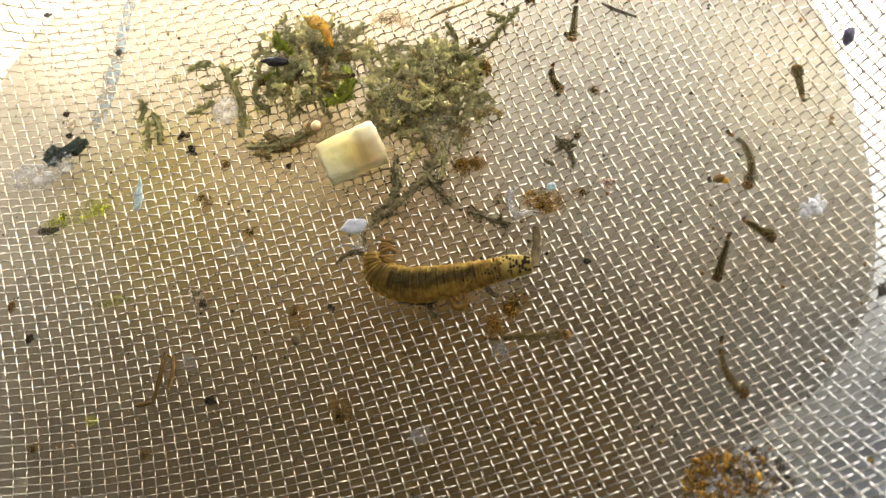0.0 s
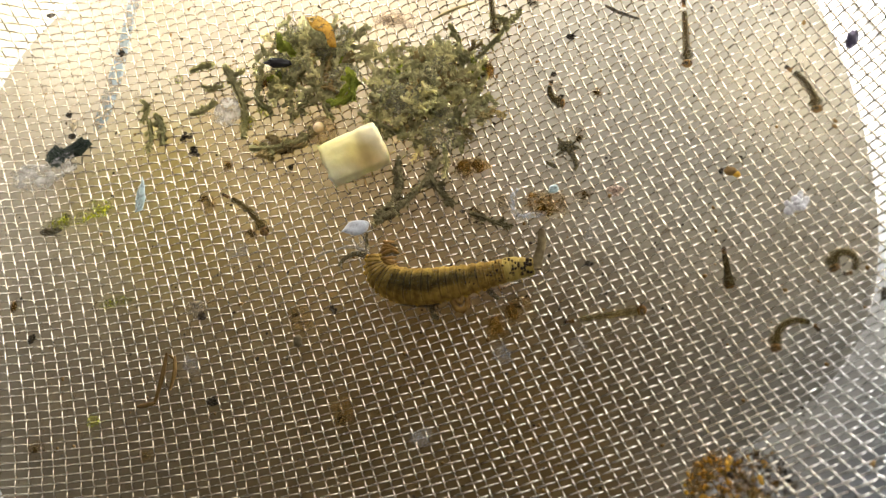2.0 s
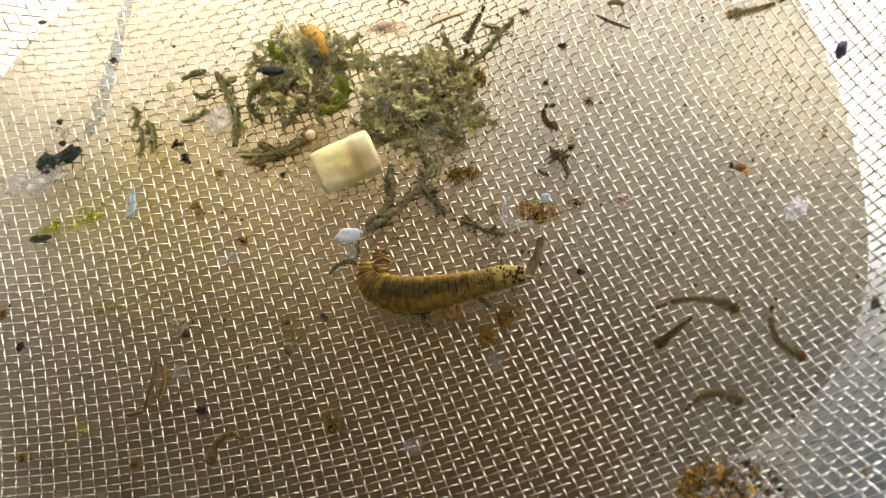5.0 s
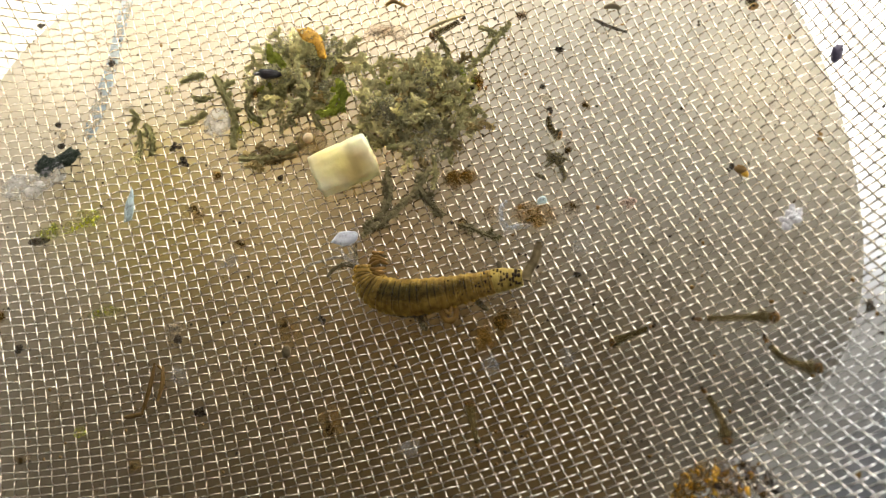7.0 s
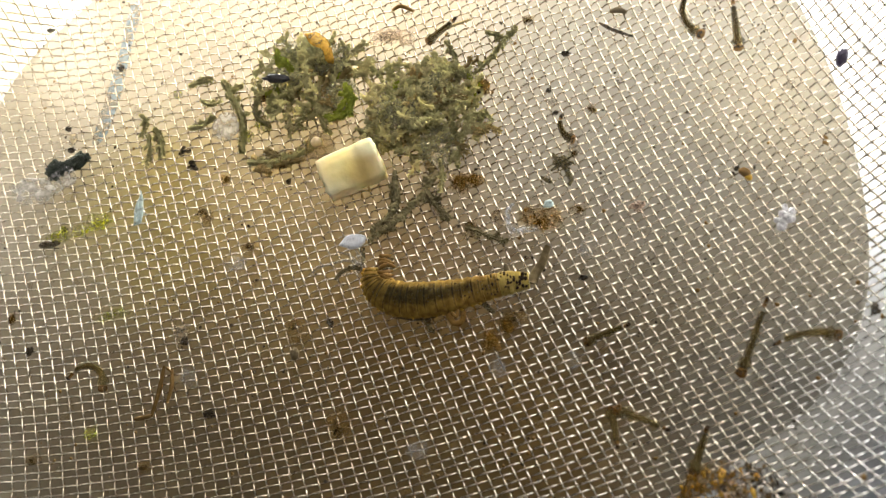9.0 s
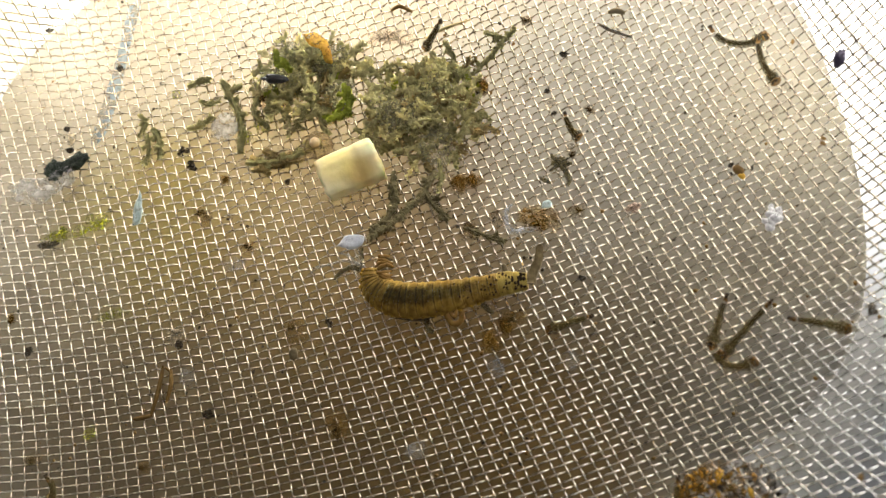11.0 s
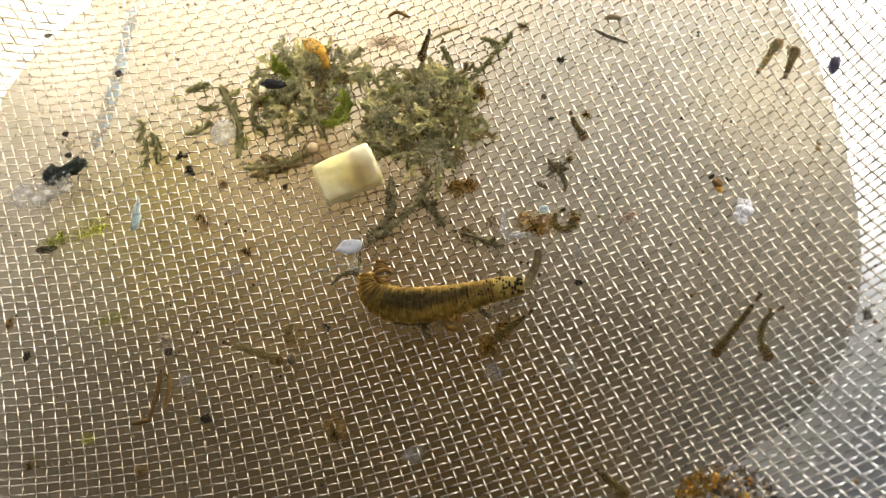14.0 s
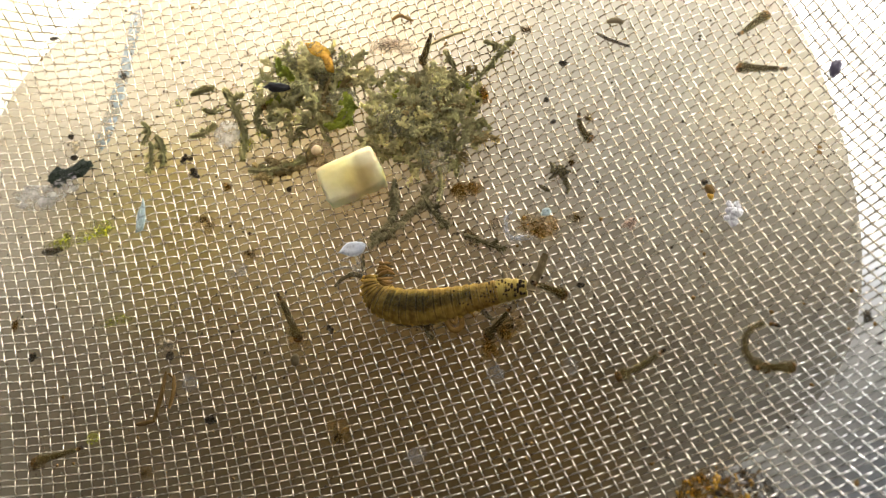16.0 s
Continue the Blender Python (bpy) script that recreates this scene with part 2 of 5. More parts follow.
FUZZ_EGG = material("pearly_egg", (0.70, 0.55, 0.34), (0.52, 0.36, 0.18), 0.3, 0, 500, 0.1, shine=0.4)
TWIG = material("brown_twig", (0.22, 0.13, 0.04), (0.12, 0.07, 0.02), 0.7, 0, 1200, 0.5, vary=0.3)
FUZZ = material("pale_fuzz", (0.62, 0.52, 0.36), (0.50, 0.40, 0.26), 0.8, 0, 900, 0.6, alpha=0.75, ragged=0.48)
BODY = material("larva_skin", (0.52, 0.325, 0.062), (0.28, 0.165, 0.032), 0.75, 0, 1500, 0.5, 0.0001, alpha=0.78, spread=0.14)
BODY_YELLOW = material("yellow_larva_skin", (0.54, 0.39, 0.09), (0.36, 0.25, 0.055), 0.5, 0, 900, 0.4, alpha=0.80)
STRIPE = material("olive_back_stripe", (0.060, 0.056, 0.022), (0.115, 0.094, 0.034), 0.6, 0, 500, 0.3, alpha=0.125)
TUFT = material("ochre_gill", (0.36, 0.205, 0.05), (0.20, 0.11, 0.028), 0.7, 0, 1400, 0.4, alpha=0.72)
SPOT = material("black_spot", (0.02, 0.014, 0.008), (0.045, 0.03, 0.015), 0.7, 0, 1500, 0.2, shine=0.05)
RING = material("brown_segment_ring", (0.10, 0.065, 0.02), (0.16, 0.10, 0.03), 0.6, 0, 900, 0.3, alpha=0.38)
LEG = material("grey_limb", (0.21, 0.165, 0.09), (0.12, 0.09, 0.05), 0.6, 0, 900, 0.3, alpha=0.85)
TAIL = material("mottled_tail", (0.27, 0.205, 0.105), (0.13, 0.095, 0.045), 0.75, 0, 900, 0.6, alpha=0.92, spread=0.15)
WHITE_LEG = material("clear_limb", (0.62, 0.58, 0.48), (0.50, 0.46, 0.38), 0.4, 0, 900, 0.3, alpha=0.26)
WRIGGLER = material("wriggler_skin", (0.39, 0.275, 0.085), (0.25, 0.175, 0.055), 0.6, 0, 1200, 0.3, alpha=0.46, vary=0.15)
WRIGGLER_GUT = material("wriggler_gut", (0.11, 0.085, 0.032), (0.19, 0.145, 0.055), 0.5, 0, 1500, 0.2, alpha=0.54)
WRIGGLER_HEAD = material("wriggler_head", (0.27, 0.14, 0.038), (0.12, 0.065, 0.018), 0.45, 0, 1200, 0.2, alpha=0.74)

for thin_skin, share in ((PEACH, 0.6), (CLEAR, 0.35), (FILM, 0.5), (RUST, 0.5), (AMBER, 0.4), (ALGAE, 0.5), (CLOD, 0.3), (WRIGGLER, 0.55), (WRIGGLER_GUT, 0.4), (WRIGGLER_HEAD, 0.35), (BODY, 0.3),
                         (BODY_YELLOW, 0.3), (MOSS_FUZZ, 0.5), (MOSS_GREEN, 0.4), (JELLY, 0.5), (FUZZ, 0.5), (PINK, 0.5), (GOLD, 0.4)):
    see_through(thin_skin, share)


# ---- building helpers ----
def flatten(bm, name, mat, smooth=True):
    me = bpy.data.meshes.new(name)
    bm.to_mesh(me)
    bm.free()
    me.materials.append(mat)
    if smooth:
        me.polygons.foreach_set("use_smooth", [True] * len(me.polygons))
    return me


def part(name, bm, mat, parent, label="", smooth=True):
    ob = new(name, flatten(bm, name, mat, smooth))
    ob.parent = parent
    return tagged(ob, label)


def single(name, bm, mat, at, label, category, group="", kind="", smooth=True):
    """A thing of one mesh, its origin at the place in millimetres."""
    ob = new(name, flatten(bm, name, mat, smooth))
    ob.location = [v * MM for v in at]
    return tagged(ob, label, category, group, kind)


def thing(name, at, label, category, group=""):
    ob = new(name)
    ob.empty_display_size = 0.002
    ob.location = [v * MM for v in at]
    return tagged(ob, label, category, group)


def blob(bm, at, size, rough=0.25, freq=1.0, level=2, turn=0.0, seed=0.0):
    """A lumpy body: at and size in millimetres."""
    made = bmesh.ops.create_icosphere(bm, subdivisions=level, radius=1.0)["verts"]
    rot = Matrix.Rotation(turn, 3, "Z")
    off = Vector((seed * 3.7, seed * 1.3, seed * 2.1))
    for v in made:
        n = noise.noise(v.co * freq + off) + 0.55 * noise.noise(v.co * freq * 2.3 + off) + 0.35 * noise.noise(v.co * freq * 5.1 + off)
        co = v.co * (1 + rough * n)
        co = rot @ Vector((co.x * size[0], co.y * size[1], co.z * size[2]))
        v.co = (co + Vector(at)) * MM
    return made


def tube(bm, points, radii, sides=7, closed=True):
    """A tapered tube through points (millimetres)."""
    pts = [Vector(p) for p in points]
    rings = []
    side = Vector((0, 0, 1))
    for i, p in enumerate(pts):
        way = (pts[min(i + 1, len(pts) - 1)] - pts[max(i - 1, 0)]).normalized()
        a = way.cross(side)
        a = (way.cross(Vector((1, 0, 0))) if a.length < 0.05 else a).normalized()
        b = a.cross(way).normalized()
        r = radii[i] if isinstance(radii, (list, tuple)) else radii
        rings.append([bm.verts.new((p + (a * math.cos(k * math.tau / sides) + b * math.sin(k * math.tau / sides)) * r) * MM)
                      for k in range(sides)])
    for r1, r2 in zip(rings, rings[1:]):
        for k in range(sides):
            bm.faces.new((r1[k], r1[(k + 1) % sides], r2[(k + 1) % sides], r2[k]))
    if closed:
        bm.faces.new(rings[0])
        bm.faces.new(rings[-1][::-1])
    return rings


def curve_points(ctrl, n):
    """Points along a smooth line through control points."""
    c = [Vector(p) for p in ctrl]
    c = [c[0] * 2 - c[1]] + c + [c[-1] * 2 - c[-2]]
    out = []
    spans = len(c) - 3
    for i in range(n):
        u = i / (n - 1) * spans
        k = min(int(u), spans - 1)
        t = u - k
        p0, p1, p2, p3 = c[k:k + 4]
        out.append(0.5 * ((2 * p1) + (p2 - p0) * t + (2 * p0 - 5 * p1 + 4 * p2 - p3) * t * t + (3 * p1 - p0 - 3 * p2 + p3) * t ** 3))
    return out


# ---- the bowl ----
FOOT = Vector((21.0, -24.7))
GAP = 3.0
MIDDLE = Vector((-10.0, 4.0))
CENTRE = FOOT + (MIDDLE - FOOT) * (1 + GAP / 86)
RADIUS = 52.2 * (1 + GAP / 86)


def dent(a):
    """Where the round floor is flattened on one side, in millimetres, by the angle."""
    return (8.0 * np.exp(-((a + 0.70) / 0.27) ** 2) + 1.2 * np.exp(-((a - 0.10) / 0.35) ** 2)
            - 2.4 * np.exp(-((a - 2.78) / 0.25) ** 2) + 1.4 * np.exp(-((a - 2.42) / 0.15) ** 2))


def height(x, y):
    """How high the woven floor stands: level, then swept up towards the wall."""
    r = np.hypot(x - MIDDLE.x, y - MIDDLE.y) + dent(np.arctan2(y - MIDDLE.y, x - MIDDLE.x))
    over = np.clip(r - 48.5, 0, None)
    return np.where(over < 9, over ** 2 * 0.042, 9 ** 2 * 0.042 + (over - 9) * 0.756)


def revolve(name, profile, mat, parent, label, steps=160):
    bm = bmesh.new()
    rings = []
    for r, z in profile:
        if r == 0:
            rings.append([bm.verts.new((CENTRE.x * MM, CENTRE.y * MM, z * MM))])
        else:
            angles = [k * math.tau / steps - math.pi for k in range(steps)]
            rings.append([bm.verts.new(((CENTRE.x + (r - dent(a) * min(1, r / RADIUS)) * math.cos(a)) * MM,
                                        (CENTRE.y + (r - dent(a) * min(1, r / RADIUS)) * math.sin(a)) * MM, z * MM)) for a in angles])
    for r1, r2 in zip(rings, rings[1:]):
        for k in range(steps):
            j = (k + 1) % steps
            if len(r1) == 1:
                bm.faces.new((r1[0], r2[k], r2[j]))
            elif len(r2) == 1:
                bm.faces.new((r1[k], r1[j], r2[0]))
            else:
                bm.faces.new((r1[k], r2[k], r2[j], r1[j]))
    bmesh.ops.recalc_face_normals(bm, faces=bm.faces)
    return part(name, bm, mat, parent, label)


def build_bowl():
    bowl = thing("bowl", (0, 0, 0), "white glazed bowl with a silted tan floor under the sieve", "bowl")
    R = RADIUS
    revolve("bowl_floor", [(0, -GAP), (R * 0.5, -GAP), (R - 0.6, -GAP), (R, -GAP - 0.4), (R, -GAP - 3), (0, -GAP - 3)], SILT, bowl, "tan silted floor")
    inner = [(R + 0.05, -GAP - 0.3), (R + 0.5, -GAP + 0.1), (R + 2, -GAP + 1.4), (R + 6, 0.8), (R + 12, 6.5), (R + 19, 15), (R + 25, 26), (R + 28, 38)]
    outer = [(R + 31, 38), (R + 28, 25), (R + 21, 12), (R + 13, 2), (R + 5, -GAP - 4), (R + 0.05, -GAP - 4)]
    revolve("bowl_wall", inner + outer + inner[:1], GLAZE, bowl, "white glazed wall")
    bm = bmesh.new()
    ridge = [(39.6, 29.4, -2.2), (41.0, 24.8, -1.8), (42.7, 21.0, -1.5), (44.2, 17.2, -1.1), (45.5, 14.8, -0.7)]
    tube(bm, curve_points(ridge, 30), 0.36, 8)
    part("seam_ridge", bm, SEAM, bowl, "grey raised seam along the wall")


build_bowl()


# unseen support, added as clear glass so the lamp below shines through
def build_pane():
    glass = bpy.data.materials.new("pane_glass")
    glass.use_nodes = True
    b = glass.node_tree.nodes["Principled BSDF"]
    b.inputs["Transmission Weight"].default_value, b.inputs["Roughness"].default_value = 1.0, 0.02
    b.inputs["Base Color"].default_value = (0.93, 0.97, 0.95, 1)
    bm = bmesh.new()
    bmesh.ops.create_cube(bm, size=1.0)
    bmesh.ops.scale(bm, vec=(0.5, 0.4, 0.006), verts=bm.verts)
    bmesh.ops.bevel(bm, geom=bm.edges[:], offset=0.0015, segments=2, affect="EDGES")
    pane = single("ground", bm, glass, (0, 0, -GAP - 7.05), "added clear glass pane under the white bowl", "table", kind="structure")
    pane.visible_shadow = False


build_pane()


# ---- the woven sieve ----
def terms(x, y):
    x, y = x / 30, y / 30
    return np.array([x, y, x * x, x * y, y * y, x ** 3, x * x * y, x * y * y, y ** 3])


def slopes(x, y):
    x, y = x / 30, y / 30
    o, z = np.ones_like(x), np.zeros_like(x)
    return (np.array([o, z, 2 * x, y, z, 3 * x * x, 2 * x * y, y * y, z]) / 30,
            np.array([z, o, z, x, 2 * y, z, x * x, 2 * x * y, 3 * y * y]) / 30)


ACROSS = np.array([24.839, 10.478, 0.644, 3.156, -0.261, -0.480, 0.625, -0.970, -1.015])
DOWN = np.array([8.911, -33.300, 3.000, -0.922, 2.361, 0.146, 0.268, 0.699, -0.197])
WIRE = 0.122


def weave_place(u, v):
    """The plan place of weave coordinates u, v, by Newton's steps."""
    x, y = u * 1.05 + v * 0.25, u * 0.28 - v * 0.85
    for _ in range(14):
        f, g = ACROSS @ terms(x, y) - u, DOWN @ terms(x, y) - v
        tx, ty = slopes(x, y)
        a, b, c, d = ACROSS @ tx, ACROSS @ ty, DOWN @ tx, DOWN @ ty
        det = a * d - b * c
        det = np.where(np.abs(det) < 0.15, 0.15, det)
        sx, sy = (d * f - b * g) / det, (a * g - c * f) / det
        step = np.maximum(np.hypot(sx, sy) / 12, 1)
        x, y = x - sx / step, y - sy / step
    return x, y, np.abs(f) + np.abs(g)


def wire_mesh(name, x, y, z, sides=6):
    p = np.stack([x, y, z], 1) * MM
    way = np.gradient(p, axis=0)
    way /= np.linalg.norm(way, axis=1)[:, None]
    a = np.cross(way, (0, 0, 1.0))
    a /= np.linalg.norm(a, axis=1)[:, None]
    b = np.cross(a, way)
    ang = np.arange(sides) * math.tau / sides
    ring = p[:, None] + (a[:, None] * np.cos(ang)[None, :, None] + b[:, None] * np.sin(ang)[None, :, None]) * WIRE * MM
    n = len(p)
    i, k = np.meshgrid(np.arange(n - 1), np.arange(sides), indexing="ij")
    j = (k + 1) % sides
    faces = np.stack([i * sides + k, i * sides + j, (i + 1) * sides + j, (i + 1) * sides + k], -1).reshape(-1, 4)
    me = bpy.data.meshes.new(name)
    me.vertices.add(n * sides)
    me.vertices.foreach_set("co", ring.reshape(-1))
    me.loops.add(faces.size)
    me.loops.foreach_set("vertex_index", faces.reshape(-1))
    me.polygons.add(len(faces))
    me.polygons.foreach_set("loop_start", np.arange(len(faces)) * 4)
    me.polygons.foreach_set("use_smooth", np.ones(len(faces), bool))
    me.update(calc_edges=True)
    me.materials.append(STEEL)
    return me


def build_sieve():
    sieve = thing("sieve", (0, 0, 0), "fine woven stainless steel kitchen sieve lying in a bowl", "sieve")
    rng = np.random.default_rng(5)
    for axis in (0, 1):
        for i in range(-70, 90):
            s = np.arange(-480, 600) / 6
            wobble = 0.05 * np.sin(s * 0.21 + rng.uniform(0, 6)) + rng.normal(0, 0.035)
            c = np.full_like(s, float(i)) + wobble
            u, v = (c, s) if axis == 0 else (s, c)
            x, y, miss = weave_place(u, v)
            inside = (miss < 0.02) & (x > -70) & (x < 54) & (y > -33) & (y < 50)
            if not inside.any():
                continue
            first = np.argmax(inside)
            last = first + (np.argmin(inside[first:]) if not inside[first:].all() else len(inside) - first)
            if last - first < 12:
                continue
            x, y, along = x[first:last], y[first:last], s[first:last]
            sign = (1 if axis == 0 else -1) * (1 if i % 2 == 0 else -1)
            pitch = 6 * np.hypot(np.gradient(x), np.gradient(y))
            dip = np.exp(-(np.abs((along + (0.0 if sign < 0 else 1.0) + 1.0) % 2.0 - 1.0) * pitch / (0.27 if axis == 0 else 0.52)) ** 2)
            z = height(x, y) + WIRE * ((1.3 - 2.4 * dip) if axis == 0 else (1.0 - 3.2 * dip))
            ob = new("wire", wire_mesh("wire", x, y, z))
            ob.parent = sieve
    return sieve


build_sieve()


# ---- moss ----
def sprig(bm, pts, radius, rng, leaf=0.55, density=1.0):
    """A moss stem with small leaves set round it."""
    n = len(pts)
    tube(bm, pts, [radius * (1 - 0.5 * i / (n - 1)) for i in range(n)], 5)
    for i in range(1, n):
        p, q = Vector(pts[i - 1]), Vector(pts[i])
        way = (q - p).normalized()
        for _ in range(max(1, round(3 * density))):
            base = p.lerp(q, rng.random())
            d = Vector((rng.gauss(0, 1), rng.gauss(0, 1), rng.gauss(0, 0.7)))
            d = (d - way * d.dot(way)).normalized() * 0.75 + way * 0.65
            side = d.cross(way).normalized()
            ln = leaf * rng.uniform(0.6, 1.25)
            w = ln * 0.36
            a = bm.verts.new((base + side * w * 0.4) * MM)
            b = bm.verts.new((base - side * w * 0.4) * MM)
            m1 = bm.verts.new((base + d * ln * 0.5 + side * w) * MM)
            m2 = bm.verts.new((base + d * ln * 0.5 - side * w) * MM)
            mid = bm.verts.new((base + d * ln * 0.5 + way.cross(side) * w * 0.6) * MM)
            tip = bm.verts.new((base + d * ln) * MM)
            for f in ((a, m1, mid), (a, mid, b), (b, mid, m2), (m1, tip, mid), (mid, tip, m2)):
                bm.faces.new(f)


def random_sprig(rng, start, heading, length, lift, bend):
    pts, p, a = [], Vector(start), heading
    n = max(5, int(length / 0.55))
    for i in range(n):
        pts.append(p.copy())
        a += rng.gauss(0, 0.16) + bend / n
        p += Vector((math.cos(a), math.sin(a), lift * (1 - 1.6 * i / n) + rng.gauss(0, 0.06))) * (length / n)
        p.z = max(p.z, 0.35)
    return pts


def build_moss(at, spread, count, label, seed, tall=1.9):
    """A matted clump: short silt-furred sprigs lying every way, each with side shoots."""
    rng = random.Random(seed)
    moss = thing("moss_clump", (*at, 0.3), label, "moss", "moss on the sieve")
    for k in range(count):
        a = rng.uniform(0, math.tau)
        edge = 0.86 + 0.34 * noise.noise(Vector((math.cos(a) * 1.6, math.sin(a) * 1.6, seed)))
        r = math.sqrt(rng.random()) * edge
        x, y = math.cos(a) * r * spread[0], math.sin(a) * r * spread[1]
        z = 0.2 + rng.random() * tall * max(0.05, 1 - r * r)
        pts = random_sprig(rng, (x, y, z), rng.uniform(0, math.tau), rng.uniform(1.5, 3.4), rng.uniform(-0.1, 0.22), rng.gauss(0, 1.0))
        bm = bmesh.new()
        sprig(bm, pts, rng.uniform(0.12, 0.19), rng, 0.46, 5.0)
        for shoot in range(rng.choice((1, 2, 2))):
            j = rng.randrange(1, len(pts) - 1)
            way = pts[j + 1] - pts[j]
            turn = math.atan2(way.y, way.x) + rng.choice((-1, 1)) * rng.uniform(0.6, 1.2)
            sprig(bm, random_sprig(rng, pts[j], turn, rng.uniform(0.8, 1.5), 0.1, rng.gauss(0, 0.5)), 0.11, rng, 0.40, 4.5)
        part("sprig", bm, rng.choices((MOSS, MOSS_DULL, MOSS_GREEN, MOSS_BROWN), (10, 3, 0.3, 1.2))[0], moss, smooth=False)
    for k in range(4):
        r, a = math.sqrt(rng.random()) * 0.75, rng.uniform(0, math.tau)
        bm = bmesh.new()
        blob(bm, (math.cos(a) * r * spread[0], math.sin(a) * r * spread[1], 0.8 + tall * 0.3 * (1 - r)), (1.9, 1.6, 0.9), 0.7, 2.2, 4, a, k + seed)
        part("moss_cushion", bm, MOSS_FUZZ, moss)
    return moss


build_moss((-16.3, 21.6), (6.6, 6.0), 150, "dense grey-green moss clump matted on the steel mesh", 11)
build_moss((-2.4, 16.5), (7.7, 6.3), 190, "tangled grey-green moss clump beside a cream pellet", 12)


def stray(ctrl, seed, label="loose grey-green moss sprig lying on the mesh", mat=MOSS_DULL, radius=0.26, leaf=0.44, density=10.0):
    """One loose sprig through control places in millimetres."""
    rng = random.Random(seed)
    base = Vector((*ctrl[0], 0))
    n = max(6, int(sum((Vector(b) - Vector(a)).length for a, b in zip(ctrl, ctrl[1:])) / 0.5))
    pts = curve_points([(c[0] - base.x, c[1] - base.y, 0.45 + 0.3 * rng.random()) for c in ctrl], n)
    bm = bmesh.new()
    sprig(bm, pts, radius, rng, leaf, density)
    for j in range(2, n - 2, 3):
        way = pts[j + 1] - pts[j]
        turn = math.atan2(way.y, way.x) + rng.choice((-1, 1)) * rng.uniform(0.5, 1.3)
        sprig(bm, random_sprig(rng, pts[j], turn, rng.uniform(0.5, 1.2), 0.05, 0), radius * 0.7, rng, leaf * 0.8, density * 0.6)
    return single("moss_sprig", bm, mat, (base.x, base.y, 0.2), label, "moss", "loose moss sprigs", smooth=False)


for seed, ctrl in enumerate((
        [(6.9, 24.4), (5.7, 22.9), (3.9, 21.0), (2.0, 19.5)],
        [(4.3, 25.2), (5.7, 24.6), (6.9, 24.1), (7.8, 25.2)],
        [(-0.3, 24.7), (0.7, 22.5), (1.0, 19.6)],
        [(-8.6, 21.5), (-6.3, 22.5), (-4.2, 21.8)],
        [(-27.9, 23.1), (-26.7, 21.1), (-24.9, 17.3), (-24.8, 13.7)],
        [(-32.4, 22.9), (-30.9, 23.2), (-29.7, 23.3)],
        [(-26.7, 21.5), (-25.4, 22.0)],
        [(-31.9, 17.3), (-30.1, 17.4), (-29.0, 18.4)],
        [(-38.8, 19.8), (-37.7, 18.6), (-38.3, 16.8)],
        [(-36.7, 17.8), (-35.6, 16.2), (-35.3, 14.0)],
        [(-37.4, 17.1), (-36.9, 14.8), (-37.1, 13.0)],
        [(-23.9, 12.2), (-21.0, 11.9), (-17.6, 12.6), (-14.9, 13.8)],
        [(-23.1, 11.1), (-20.3, 11.5), (-16.8, 11.9)],
        [(-6.0, 8.2), (-5.7, 6.2), (-6.6, 4.3), (-8.5, 2.9)],
        [(-1.2, 9.0), (-3.2, 6.2), (-5.8, 3.8), (-8.6, 2.0)],
        [(-2.5, 6.9), (-1.2, 4.9), (0.1, 3.5)],
        [(2.9, 15.0), (1.6, 12.8), (1.0, 9.5)],
        [(1.9, 2.4), (3.4, 1.8), (4.9, 1.0), (6.1, 0.6)],
        [(-6.0, 9.5), (-6.3, 6.9), (-6.0, 4.9)],
        [(-23.0, 21.0), (-23.2, 18.1), (-21.3, 16.2)],
        [(-10.8, 15.1), (-8.1, 13.4), (-5.4, 11.8)],
        [(-0.9, 10.4), (-0.6, 8.4), (-0.9, 6.5)],
        [(-21.8, 13.4), (-20.3, 12.6), (-18.6, 11.4)],
        [(-23.3, 12.9), (-22.0, 11.6), (-21.2, 10.6)],
        [(-30.6, 20.7), (-29.3, 20.0), (-28.0, 20.4)])):
    stout = seed in (4, 5, 7, 9, 11, 13, 14, 15, 22, 23)
    tone = MOSS_DARK if seed in (13, 14, 15, 17, 18) else MOSS_BROWN if seed in (12, 22, 23) else MOSS_DULL
    stray(ctrl, 40 + seed, mat=tone, radius=0.36 if stout else 0.24, leaf=0.62 if stout else 0.52, density=9.0 if stout else 6.0)

for seed, ctrl in enumerate(([(-10.6, 18.8), (-10.3, 17.0), (-11.0, 15.4), (-13.0, 15.3)],
                             [(-11.1, 19.2), (-10.9, 17.4), (-12.0, 15.7)],
                             [(-10.1, 17.7), (-10.6, 16.0), (-11.6, 15.1)],
                             [(-19.6, 24.5), (-19.2, 23.0), (-18.4, 22.5)],
                             [(-18.8, 23.3), (-17.7, 21.7)])):
    ob = stray(ctrl, 80 + seed, "fresh bright green moss sprig in the clump", MOSS_GREEN, 0.3, 0.55, 9.0)
    ob.location.z = 0.0032


